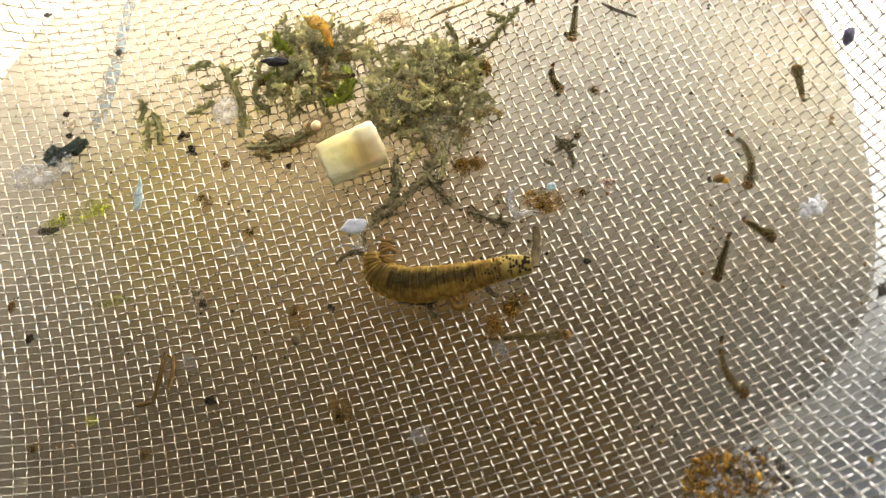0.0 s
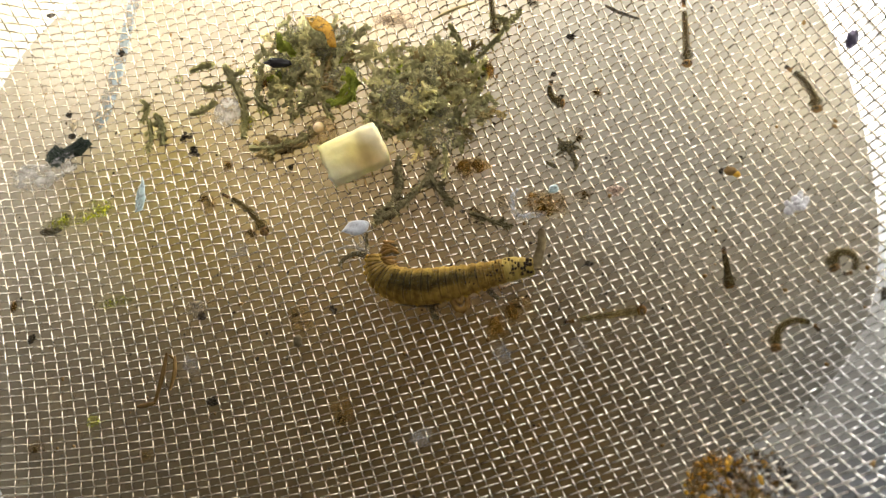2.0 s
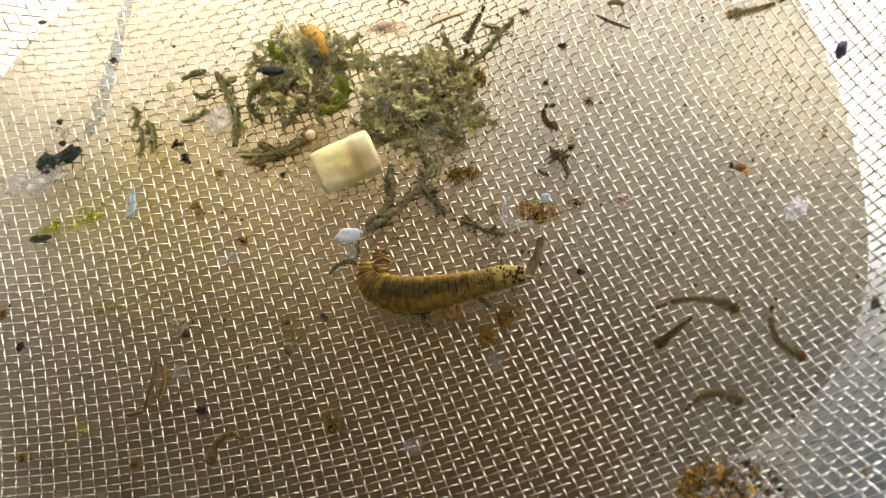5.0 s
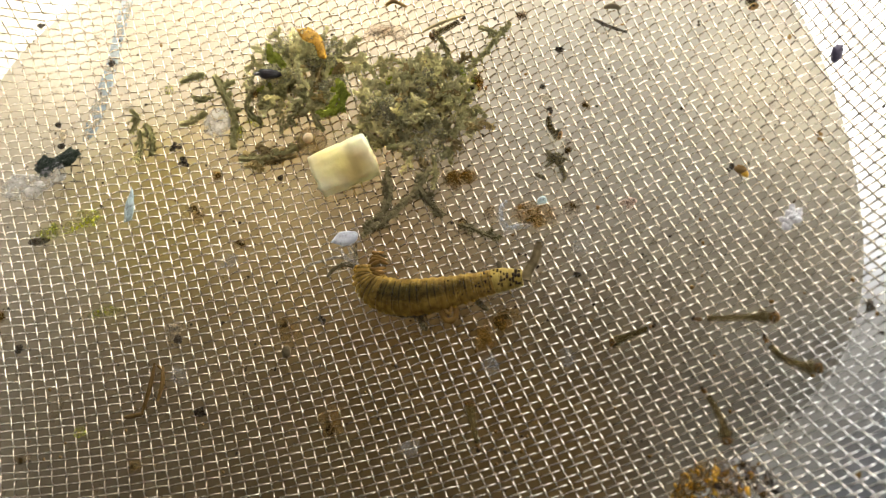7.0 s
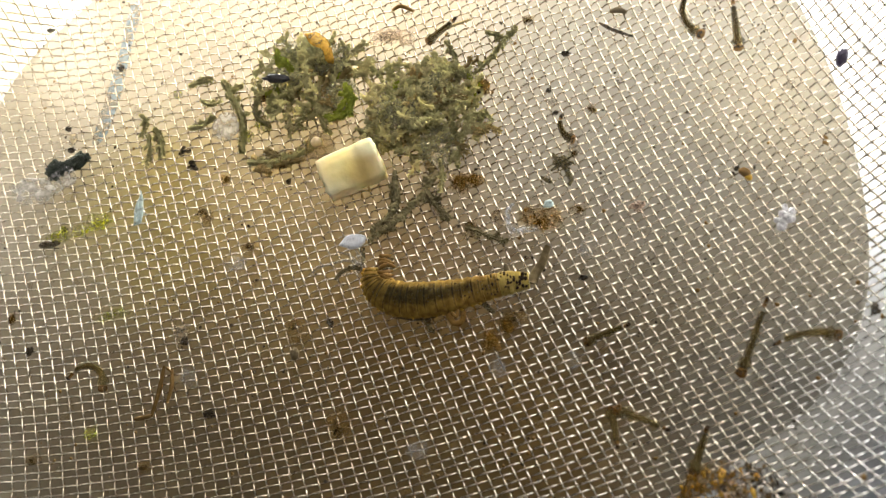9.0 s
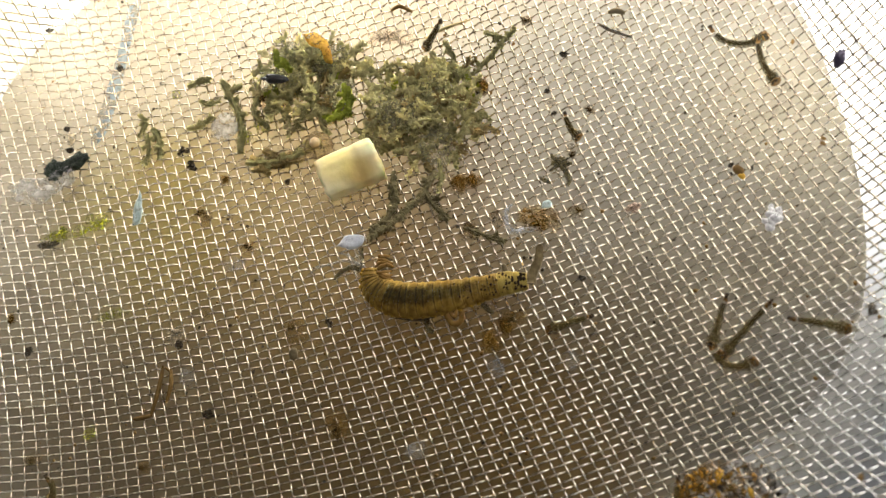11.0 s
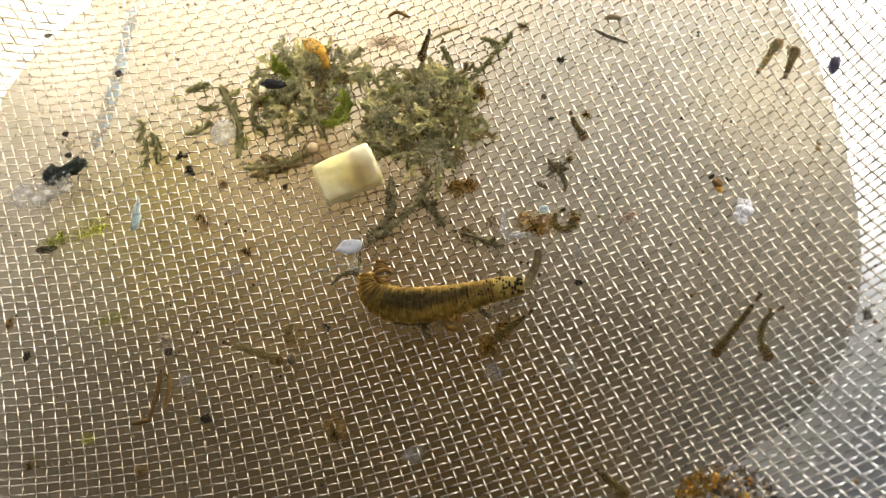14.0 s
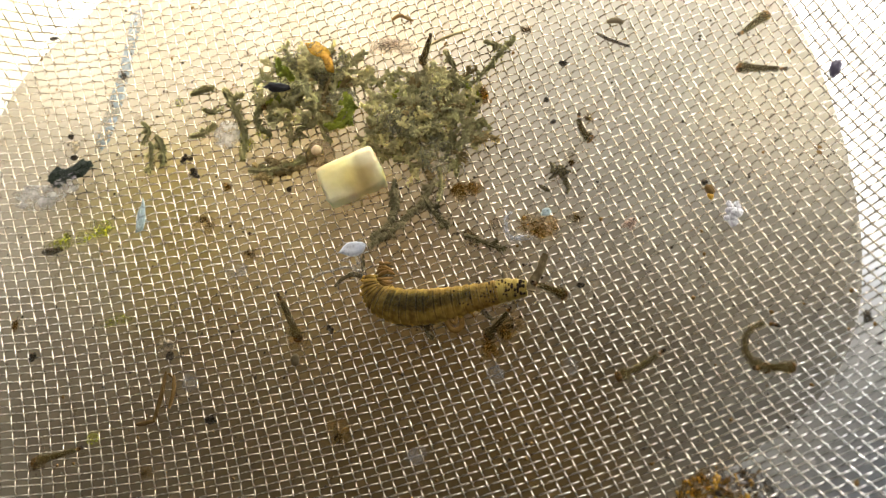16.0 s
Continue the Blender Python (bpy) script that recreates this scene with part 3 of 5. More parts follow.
# ---- pellet and larger fragments ----
def build_pellet():
    """A short cut cylinder of feed lying on its side, seen as a worn block."""
    bm = bmesh.new()
    bmesh.ops.create_cube(bm, size=1.0)
    bmesh.ops.subdivide_edges(bm, edges=bm.edges, cuts=16, use_grid_fill=True)
    for v in bm.verts:
        x, y, z = v.co * 2
        round_y = math.sqrt(max(0.0, 1 - 0.42 * z * z))
        round_z = math.sqrt(max(0.0, 1 - 0.42 * y * y))
        worn = 1 - 0.035 * (abs(x * y) ** 3)
        groove = 0.10 * math.exp(-((x - 0.22) / 0.16) ** 2) * (0.6 + 0.4 * z)
        n = noise.noise(Vector((x, y, z)) * 2.2) * 0.06 + noise.noise(Vector((x, y, z)) * 5.5) * 0.035
        v.co = Vector((x * 3.35 * worn * (1 + n), y * 2.5 * round_y * worn * (1 - groove * 0.4 + n), z * 1.5 * round_z * (1 - groove + n))) * MM
    ob = single("feed_pellet", bm, PELLET, (0, 0, 0), "cream-coloured cut feed pellet resting on the mesh", "pellet")
    ob.matrix_world = Matrix.Translation((Vector((-10.6, 9.6, 0)) + Vector((0, 0, 2.1))) * MM) @ pose(0, 0, 0, 17, 13, 0) @ pose(0, 0, 0, 0, 0, 23)
    return ob


stain_or_light(PELLET, (0.0009, -0.0006, 0.0015), 0.0026, (0.50, 0.32, 0.08), 0.75, 0.003)
stain_or_light(PELLET, (-0.0012, 0.0010, 0.0015), 0.0030, (0.90, 0.75, 0.24), 0.55, 0.003)
build_pellet()


def lump(name, at, size, mat, label, category, z=None, turn=0.0, rough=0.3, freq=1.3, level=3, seed=0.0, group="", pieces=1):
    """A lumpy fragment made of one or several merged bodies."""
    rng = random.Random(int(seed * 100) + 3)
    place = (*at, size[2] * 0.75 + 0.1 if z is None else z)
    whole = thing(name, place, label, category, group) if pieces > 1 else None
    for k in range(pieces):
        bm = bmesh.new()
        off = (0, 0, 0) if k == 0 else (rng.uniform(-1, 1) * size[0] * 0.8, rng.uniform(-1, 1) * size[1] * 0.8, rng.uniform(-0.3, 0.4) * size[2])
        if k and mat is DARK:
            off = (off[0] * 1.4, off[1] * 1.4, off[2])
        f = 1.0 if k == 0 else rng.uniform(0.3, 0.65)
        if mat is DARK:
            rough, freq = 0.75, 2.3
            size = [v * 0.86 for v in size] if k == 0 else size
            f = f if pieces == 1 else rng.uniform(0.35, 0.6)
        blob(bm, off, [v * f for v in size], rough, freq, level, rng.uniform(-0.6, 0.6) if k else 0.0, seed + k)
        if whole:
            part("crumb", bm, mat, whole)
        else:
            whole = single(name, bm, mat, place, label, category, group)
    whole.rotation_euler.z = radians(turn)
    return whole


lump("egg", (-14.9, 13.2), (0.62, 0.62, 0.55), FUZZ_EGG, "glossy pale egg in a brown jelly coat", "egg", rough=0.05, seed=1, z=2.2)
lump("jelly", (-14.9, 13.2), (1.7, 1.65, 1.2), JELLY, "brown translucent jelly round a pale egg", "jelly", seed=2, z=1.2, rough=0.15)
lump("stone_chip", (-49.6, 13.5), (1.25, 1.1, 0.8), STONE, "dark green glossy stone chip beside clear film", "stone", seed=3, turn=30, rough=0.6, freq=2.2, level=4, z=1.0, group="stone chips")
lump("stone_chip", (-46.9, 14.2), (1.6, 0.75, 0.7), STONE, "dark green elongated stone chip with pitted surface", "stone", seed=4, turn=24, rough=0.6, freq=2.2, level=4, z=1.0, group="stone chips")
lump("black_husk", (-19.4, 20.8), (1.5, 0.5, 0.45), HUSK, "black seed husk stuck in the moss", "husk", seed=5, turn=-8, z=3.9, rough=0.5, freq=2.4)
lump("grit_bit", (-32.4, 14.6), (0.55, 0.4, 0.35), DARK, "black crumbled grit bit beside moss", "grit", seed=6, pieces=9)
lump("grit_bit", (-31.3, 12.5), (0.7, 0.5, 0.35), DARK, "dark brown crumbled grit cluster on the mesh", "grit", seed=7, turn=-40, pieces=11)
lump("seed_husk", (-47.9, 17.4), (0.55, 0.9, 0.4), FUZZ, "tan seed husk with black tips", "husk", seed=8, z=0.8)
lump("grit_bit", (-48.6, 18.8), (0.45, 0.35, 0.3), DARK, "black tip grit beside a tan husk", "grit", seed=9, z=1.0)
lump("grit_bit", (-47.7, 15.9), (0.5, 0.4, 0.3), DARK, "dark brown tip grit beside a tan husk", "grit", seed=10, z=1.0)


def flake(name, at, ctrl, mat, label, category, thick=0.12, curl=0.5, z=0.6, group="", seed=1):
    """A thin curled flake with an outline through control places round its middle."""
    outline = curve_points([(*c, 0) for c in ctrl] + [(*ctrl[0], 0)], 26)[:-1]
    bm = bmesh.new()
    cx = Vector((sum(p.x for p in outline) / len(outline), sum(p.y for p in outline) / len(outline), 0))
    layers = []
    for top in (1, -1):
        rows = []
        for f in (1.0, 0.66, 0.33):
            ring = []
            for p in outline:
                q = cx.lerp(p, f)
                h = curl * noise.noise(Vector((q.x * 0.9 + seed * 5, q.y * 0.9, seed))) + top * thick * (1 - f ** 4) + 0.05 * curl * q.length
                ring.append(bm.verts.new(Vector((q.x, q.y, h)) * MM))
            rows.append(ring)
        hub = bm.verts.new(Vector((cx.x, cx.y, curl * noise.noise(Vector((cx.x * 0.9 + seed * 5, cx.y * 0.9, seed))) + top * thick)) * MM)
        layers.append((rows, hub))
    for rows, hub in layers:
        for r1, r2 in zip(rows, rows[1:]):
            for k in range(len(r1)):
                j = (k + 1) % len(r1)
                bm.faces.new((r1[k], r1[j], r2[j], r2[k]))
        for k in range(len(rows[-1])):
            bm.faces.new((rows[-1][k], rows[-1][(k + 1) % len(rows[-1])], hub))
    bmesh.ops.remove_doubles(bm, verts=bm.verts, dist=1e-6)
    bmesh.ops.recalc_face_normals(bm, faces=bm.faces)
    return single(name, bm, mat, (*at, z), label, category, group)


flake("leaf_scrap", (-14.7, 24.5), [(-1.6, 1.6), (-0.2, 1.7), (1.2, 0.6), (2.0, -1.2), (2.1, -2.6), (1.2, -2.2), (0.6, -0.6), (-0.8, 0.2)], AMBER,
      "curled amber leaf scrap on moss edge", "leaf", 0.15, 0.5, 3.6)
flake("plastic_film", (-51.7, 11.0), [(-4.0, 0.6), (-2.6, 1.6), (0, 1.5), (2.5, 2.0), (4.6, 2.6), (5.0, 1.0), (3.2, -0.4), (1.0, -1.6), (-2.0, -1.5), (-3.8, -0.8)], CLEAR,
      "crumpled clear plastic film under a dark stone", "film", 0.10, 1.3, 1.0, seed=2)
flake("blue_scale", (-37.7, 7.4), [(-0.5, -1.9), (0.45, -1.6), (0.7, -0.4), (0.2, 2.2), (-0.1, 2.3), (-0.6, 0.2)], PALE_BLUE,
      "pale blue spindle-shaped scale on the mesh", "scale", 0.12, 0.3, 0.6, seed=3)
flake("white_scale", (-10.9, 1.7), [(-1.4, -0.4), (-0.6, 0.6), (0.8, 0.75), (1.7, 0.4), (1.5, -0.5), (0.2, -0.9)], MILK,
      "bluish white scale by the larva's head", "scale", 0.3, 0.2, 0.9, seed=4)
flake("blue_scale", (10.7, 4.2), [(-0.5, -0.3), (-0.3, 0.4), (0.4, 0.45), (0.6, -0.1), (0.2, -0.4)], PALE_BLUE,
      "small pale blue scale over rusty detritus", "scale", 0.15, 0.1, 0.9, seed=5)
flake("jelly_disc", (-27.2, 17.0), [(-1.6, -1.2), (-1.7, 0.7), (-0.2, 1.8), (1.5, 1.3), (1.8, -0.6), (0.4, -1.9)], CLEAR,
      "milky jelly disc among moss sprigs", "jelly", 0.3, 0.3, 0.7, seed=6)


# thin sheet added in place of a blue-grey reflected band on the floor
flake("plastic_strip", (-45.2, 27.3), [(1.0, 10.5), (2.9, 10.5), (1.9, 4.0), (1.0, -3.0), (-0.6, -8.5), (-2.4, -9.0), (-0.9, -2.0), (0.2, 4.0)], STRIP,
      "pale blue-grey strip standing for a reflected band under the mesh", "strip", 0.08, 0.2, -GAP + 0.5, seed=8)


def fibre(name, ctrl, radius, mat, label, category, z=0.6, group="", taper=0.5):
    base = Vector((*ctrl[0], 0))
    pts = curve_points([(c[0] - base.x, c[1] - base.y, 0.12 * math.sin(i * 2.0)) for i, c in enumerate(ctrl)], max(8, 5 * len(ctrl)))
    bm = bmesh.new()
    n = len(pts)
    tube(bm, pts, [radius * (1 - taper * abs(2 * i / (n - 1) - 1) ** 2 + 0.12 * noise.noise(Vector((i * 0.9, radius * 9, 0)))) for i in range(n)], 7)
    return single(name, bm, mat, (base.x, base.y, z), label, category, group)


fibre("white_fibre", [(7.0, 4.7), (6.4, 3.8), (6.5, 2.4), (7.2, 1.6), (8.5, 1.7), (9.6, 1.6)], 0.35, WHITE,
      "curved white fibre beside rusty detritus", "fibre", 0.6)
fibre("twig", [(-32.6, -11.1), (-32.9, -13.9), (-33.7, -16.7)], 0.27, TWIG, "thin brown twig lying on the mesh", "twig", 0.5, "thin twigs")
fibre("twig", [(-31.6, -11.5), (-31.4, -13.3), (-31.9, -15.2)], 0.25, TWIG, "thin brown twig lying on the mesh", "twig", 0.5, "thin twigs")
fibre("twig", [(-32.3, -11.3), (-31.6, -11.8)], 0.16, TWIG, "thin brown twig lying on the mesh", "twig", 0.55, "thin twigs")
fibre("twig", [(-35.7, -16.9), (-34.7, -16.8), (-33.5, -16.5)], 0.28, TWIG, "short dark twig end on the mesh", "twig", 0.5, "thin twigs")
fibre("straw", [(-2.3, 24.9), (0.1, 25.8), (3.0, 26.6)], 0.19, STRAW, "straight pale straw over moss", "twig", 1.6)
fibre("dark_rod", [(-50.9, 4.0), (-49.5, 4.0), (-48.1, 4.2)], 0.5, DARK, "dark short rod on the mesh", "rod", 0.6, "dark rods", 0.6)
fibre("dark_rod", [(18.1, 25.9), (19.0, 25.9), (19.9, 25.6)], 0.34, LEG, "grey short rod on the mesh", "rod", 0.5, "dark rods", 0.4)
fibre("dark_rod", [(16.9, 24.7), (18.3, 23.6), (20.4, 22.6)], 0.20, DARK, "thin dark rod on the mesh", "rod", 0.5, "dark rods", 0.4)
fibre("curled_hair", [(-6.8, 29.7), (-5.7, 30.0), (-4.2, 29.2)], 0.24, TWIG, "curled dark brown hair on the mesh", "hair", 0.5, taper=0.4)
fibre("limb_bit", [(11.3, 9.9), (12.3, 8.8), (13.5, 8.7)], 0.34, LIMB, "dark brown limb fragment on the mesh", "fragment", 0.6, "limb fragments")
fibre("limb_bit", [(11.1, 8.0), (12.3, 8.5), (13.1, 7.0), (13.0, 6.2)], 0.30, LIMB, "dark brown limb fragment on the mesh", "fragment", 0.6, "limb fragments")
fibre("limb_bit", [(10.1, 7.4), (10.8, 6.9), (11.2, 6.8)], 0.26, LIMB, "dark brown limb fragment on the mesh", "fragment", 0.5, "limb fragments")
lump("grit_bit", (12.3, 8.9), (0.8, 0.5, 0.4), LIMB, "dark olive crumb on the mesh", "crumb", seed=12, turn=-10, pieces=6, rough=0.6, freq=2.0)
lump("grain", (39.5, 15.0), (0.5, 0.9, 0.5), VIOLET, "dark violet grain on the mesh edge", "grain", seed=13, rough=0.5, freq=2.0, turn=-25, z=5.5)
lump("grain", (39.2, -9.4), (0.4, 0.55, 0.4), DARK, "dark brown grain at the mesh edge", "grain", seed=14, z=6.5)

# algae shreds
for k, (a, b, w) in enumerate((((-43.9, 5.8), (-42.2, 5.8), 0.5), ((-50.7, 4.5), (-46.9, 5.1), 0.45), ((-41.8, -5.4), (-37.8, -4.8), 0.42),
                               ((-48.1, 5.4), (-47.8, 5.7), 0.4), ((-41.9, -18.7), (-40.5, -18.6), 0.45), ((-45.4, 5.2), (-41.3, 6.6), 0.35),
                               ((-23.5, 17.1), (-21.6, 16.0), 0.5), ((-25.6, 15.0), (-23.6, 15.6), 0.6), ((-24.4, 22.6), (-23.2, 21.9), 0.45),
                               ((-49.6, 5.0), (-47.4, 4.6), 0.55), ((-43.4, 6.2), (-41.8, 6.8), 0.6), ((-34.6, 22.0), (-33.8, 21.7), 0.4), ((-46.6, 5.0), (-44.6, 5.6), 0.5), ((-44.8, 6.4), (-43.6, 7.2), 0.4))):
    mid = ((a[0] + b[0]) / 2 + 0.2, (a[1] + b[1]) / 2 + 0.25)
    fibre("algae_shred", [a, mid, b], w * 1.4, ALGAE, "bright green algae shred on the mesh", "algae", 0.35, "algae shreds", 0.7)

# rusty detritus
for k, (at, size, mat, turn) in enumerate((
        ((10.0, 2.9), (2.1, 1.1, 0.5), RUST, -10), ((3.9, 18.6), (0.8, 1.2, 0.5), RUST, 10), ((15.5, 14.8), (0.5, 0.42, 0.3), RUST, 0),
        ((-11.8, -17.7), (1.3, 1.5, 0.3), FILM, 0), ((-16.9, -8.0), (1.1, 1.2, 0.6), FILM, 0), ((-6.3, 26.3), (2.4, 0.9, 0.4), PEACH, -15),
        ((2.2, 2.1), (0.9, 1.0, 0.4), FILM, 20), ((9.1, 26.4), (0.5, 0.45, 0.35), RUST, 0), ((-21.5, 20.1), (1.6, 1.0, 0.6), RUST, 0),
        ((2.6, 7.8), (1.1, 0.8, 0.4), RUST, 0), ((1.0, 7.5), (0.8, 0.9, 0.4), RUST, 0), ((-7.6, 3.0), (0.9, 0.7, 0.4), RUST, 30),
        ((-26.9, 10.4), (0.5, 0.5, 0.3), RUST, 0), ((-53.6, -4.7), (0.4, 0.8, 0.3), RUST, 0),
        ((-34.1, -22.1), (0.8, 0.6, 0.3), FILM, 0), ((-48.1, -21.1), (0.9, 0.7, 0.3), FILM, 0),
        ((6.9, -7.6), (1.5, 0.9, 0.3), FILM, 30), ((5.3, 3.4), (0.5, 1.1, 0.3), FILM, 0), ((13.5, 10.2), (0.7, 0.8, 0.3), FILM, 0),
        ((-29.5, 6.1), (1.2, 1.0, 0.25), FILM, 0), ((13.6, 3.4), (0.9, 0.7, 0.25), FILM, 0), ((-23.2, 1.9), (1.0, 0.8, 0.25), FILM, 0),
        ((4.4, -9.9), (0.7, 1.1, 0.35), RUST, 15), ((6.0, -8.4), (0.6, 0.8, 0.3), RUST, 0), ((-19.9, 12.1), (1.3, 0.9, 0.5), RUST, 20))):
    lump("detritus", at, size, mat, "crumbly rust-brown plant detritus on the mesh" if mat is RUST else "thin translucent brown detritus film on the mesh",
         "detritus", seed=20 + k, turn=turn, rough=0.75 if mat is RUST else 0.4, freq=2.0, group="detritus", pieces=9, level=3, z=size[2] * 0.6 + 0.1)
lump("dark_crumb", (-17.1, -10.3), (0.55, 0.7, 0.4), LEG, "dark grey crumb under brown film", "crumb", seed=50, group="crumbs")
lump("dark_crumb", (-26.7, -16.6), (0.7, 0.5, 0.4), DARK, "black crumb on the mesh", "crumb", seed=51, group="crumbs")
lump("dark_crumb", (-50.5, -8.8), (0.5, 0.5, 0.35), DARK, "black crumb on the mesh", "crumb", seed=52, group="crumbs")
lump("dark_crumb", (14.0, -3.7), (0.45, 0.3, 0.25), DARK, "black crumb on the mesh", "crumb", seed=53, group="crumbs")
lump("dark_crumb", (13.1, 21.6), (0.5, 0.3, 0.3), DARK, "black crumb on the mesh", "crumb", seed=54, group="crumbs")
lump("dark_crumb", (-53.7, 33.6), (0.7, 0.35, 0.3), DARK, "black crumb near the bowl wall", "crumb", seed=55, group="crumbs")
lump("dark_crumb", (-42.5, 26.8), (0.45, 0.45, 0.3), DARK, "black crumb on the mesh", "crumb", seed=56, group="crumbs")
lump("dark_crumb", (11.1, 17.4), (0.3, 0.3, 0.25), DARK, "black crumb on the mesh", "crumb", seed=57, group="crumbs")
lump("dark_crumb", (11.8, 14.7), (0.3, 0.3, 0.25), DARK, "black crumb on the mesh", "crumb", seed=58, group="crumbs")
lump("dark_crumb", (11.3, 16.1), (0.5, 0.4, 0.25), RUST, "rusty crumb on the mesh", "crumb", seed=59, group="crumbs")
lump("dark_crumb", (-18.9, 9.5), (0.3, 0.35, 0.25), DARK, "black crumb on the mesh", "crumb", seed=60, group="crumbs")
lump("dark_crumb", (-13.2, -7.1), (0.55, 0.35, 0.25), DARK, "black crumb on the mesh", "crumb", seed=61, group="crumbs", turn=-40)

for k, (at, size) in enumerate((((-24.9, 0.1), (1.2, 0.9, 0.3)), ((-3.3, -20.6), (1.1, 0.8, 0.3)), ((14.6, -0.5), (0.9, 0.9, 0.3)), ((12.7, -12.0), (0.8, 0.7, 0.3)),
                                ((-29.6, -12.5), (1.0, 0.8, 0.3)), ((5.0, -12.5), (0.9, 1.1, 0.3)))):
    lump("milky_fluff", at, size, FLUFF_THIN, "faint milky fluff clinging to the wires", "fluff", seed=130 + k, turn=40 * k, rough=0.5, freq=1.8, group="milky fluff", pieces=4,
         z=size[2] * 0.6 + 0.15)


def build_orange_heap(at):
    heap = thing("detritus_heap", (*at, 0), "loose heap of orange-brown plant detritus near the wall", "detritus")
    rng = random.Random(77)
    for k in range(430):
        bm = bmesh.new()
        a, r = rng.uniform(0, math.tau), math.sqrt(rng.random())
        x, y = math.cos(a) * r * 4.8, math.sin(a) * r * 3.6 + 0.3 * math.cos(a) * r
        blob(bm, (x, y, 0.6 + rng.random() * 4.6 * (1 - r * r)),
             (rng.uniform(0.12, 0.60), rng.uniform(0.08, 0.34), rng.uniform(0.10, 0.30)), 0.9, 2.3, 2, rng.uniform(0, 3), k + 100)
        kinds = (CLOD, RUST, AMBER, CLOD, GOLD, RUST) if x + rng.gauss(0, 1.4) < 0.6 else (CLOD, PALE_GREY, DARK, PALE_GREY, FILM, PALE_GREY)
        part("clod", bm, kinds[int(rng.random() * 6)], heap)
    return heap


build_orange_heap((26.4, -25.6))


def build_specks():
    """Fine dark grit lodged all over the weave."""
    rng = random.Random(9)
    for mat, count, label, big in ((DARK, 700, "fine black grit specks lodged in the weave", 0.21), (FILM, 420, "fine brown silt flecks clinging to wires", 0.60),
                                     (TWIG, 240, "small brown detritus crumbs caught on wires", 0.27)):
        bm = bmesh.new()
        for k in range(count):
            x, y = rng.uniform(-62, 46), rng.uniform(-28, 40)
            s = big * rng.uniform(0.3, 1.0) ** 1.5
            z = float(height(np.float64(x), np.float64(y))) + 0.15
            blob(bm, (x, y, z), (s * rng.uniform(0.7, 1.4), s, s * 0.6), 0.4, 1.5, 1, rng.uniform(0, 3), k)
        single("grit", bm, mat, (0, 0, 0), label, "grit", kind="stuff")


build_specks()


# ---- the large larva ----
def build_large_larva():
    at = (0.2, -5.3)
    larva = thing("insect_larva", (*at, 0.2), "plump yellow-brown aquatic larva with olive back stripe", "larva")
    o = Vector((at[0], at[1], 0))
    line = [Vector((*p, 0)) - o for p in ((-8.1, -1.8), (-8.0, -3.2), (-7.0, -4.4), (-4.9, -5.3), (-2.1, -5.5), (0.8, -5.2),
                                          (3.8, -4.7), (6.4, -4.2), (8.7, -4.1))]
    centre = curve_points(line, 64)
    half = [0.75, 1.15, 1.55, 1.85, 1.95, 1.85, 1.6, 1.32, 1.25, 0.85]

    def width(s):
        u = s * (len(half) - 1)
        k = min(int(u), len(half) - 2)
        return half[k] * (1 - u + k) + half[k + 1] * (u - k)

    count = 25
    for k in range(count):
        s0, s1 = k / count, (k + 1) / count
        bm = bmesh.new()
        pts, rad = [], []
        for j in range(9):
            f = j / 8
            s = s0 + (s1 - s0) * f
            u = s * 63
            i = min(int(u), 62)
            p = centre[i].lerp(centre[i + 1], u - i)
            bulge = 0.945 + 0.06 * math.sin(math.pi * f) ** 0.6
            pts.append(p + Vector((0, 0, 1.75)))
            rad.append(width(s) * bulge)
        rings = tube(bm, pts, rad, 20)
        for ring in rings:
            for v in ring:
                v.co.z = (1.75 * MM) + (v.co.z - 1.75 * MM) * 0.82
        part("segment", bm, BODY_YELLOW if k >= 21 else BODY, larva, "yellow spotted hind segment" if k >= 21 else "")
        if 1 <= k <= 20:
          for reach, lift in ((1.30, 1.015), (1.05, 1.022), (0.80, 1.029), (0.52, 1.036))[:1 if k < 5 else 2 if k < 8 or k > 17 else 4]:
            bm = bmesh.new()
            rows = []
            for j in range(9):
                f = j / 8
                u = (s0 + (s1 - s0) * f) * 63
                i = min(int(u), 62)
                p = centre[i].lerp(centre[i + 1], u - i)
                way = (centre[i + 1] - centre[i]).normalized()
                side = Vector((-way.y, way.x, 0))
                w = width(s0 + (s1 - s0) * f) * (0.945 + 0.06 * math.sin(math.pi * f) ** 0.6) * lift
                span = reach * (0.60 if k < 14 else 0.44) * (0.86 + 0.14 * math.sin(math.pi * f) + 0.34 * noise.noise(Vector((k * 1.7 + f * 2.5, reach * 9, 0))))
                rows.append([bm.verts.new((p + side * math.sin(q + 0.12) * w + Vector((0, 0, 1.75 + 0.82 * w * math.cos(q + 0.12)))) * MM)
                             for q in (span * (m / 4 - 1) for m in range(9))])
            for r1, r2 in zip(rows, rows[1:]):
                for m in range(8):
                    bm.faces.new((r1[m], r2[m], r2[m + 1], r1[m + 1]))
            bmesh.ops.solidify(bm, geom=bm.faces[:], thickness=0.03 * MM)
            part("back_plate", bm, STRIPE, larva, "dark olive back plate")
        if 1 <= k <= 21:
            bm = bmesh.new()
            i = min(int(s0 * 63), 62)
            way = (centre[i + 1] - centre[i]).normalized()
            side = Vector((-way.y, way.x, 0))
            w = width(s0) * 0.965
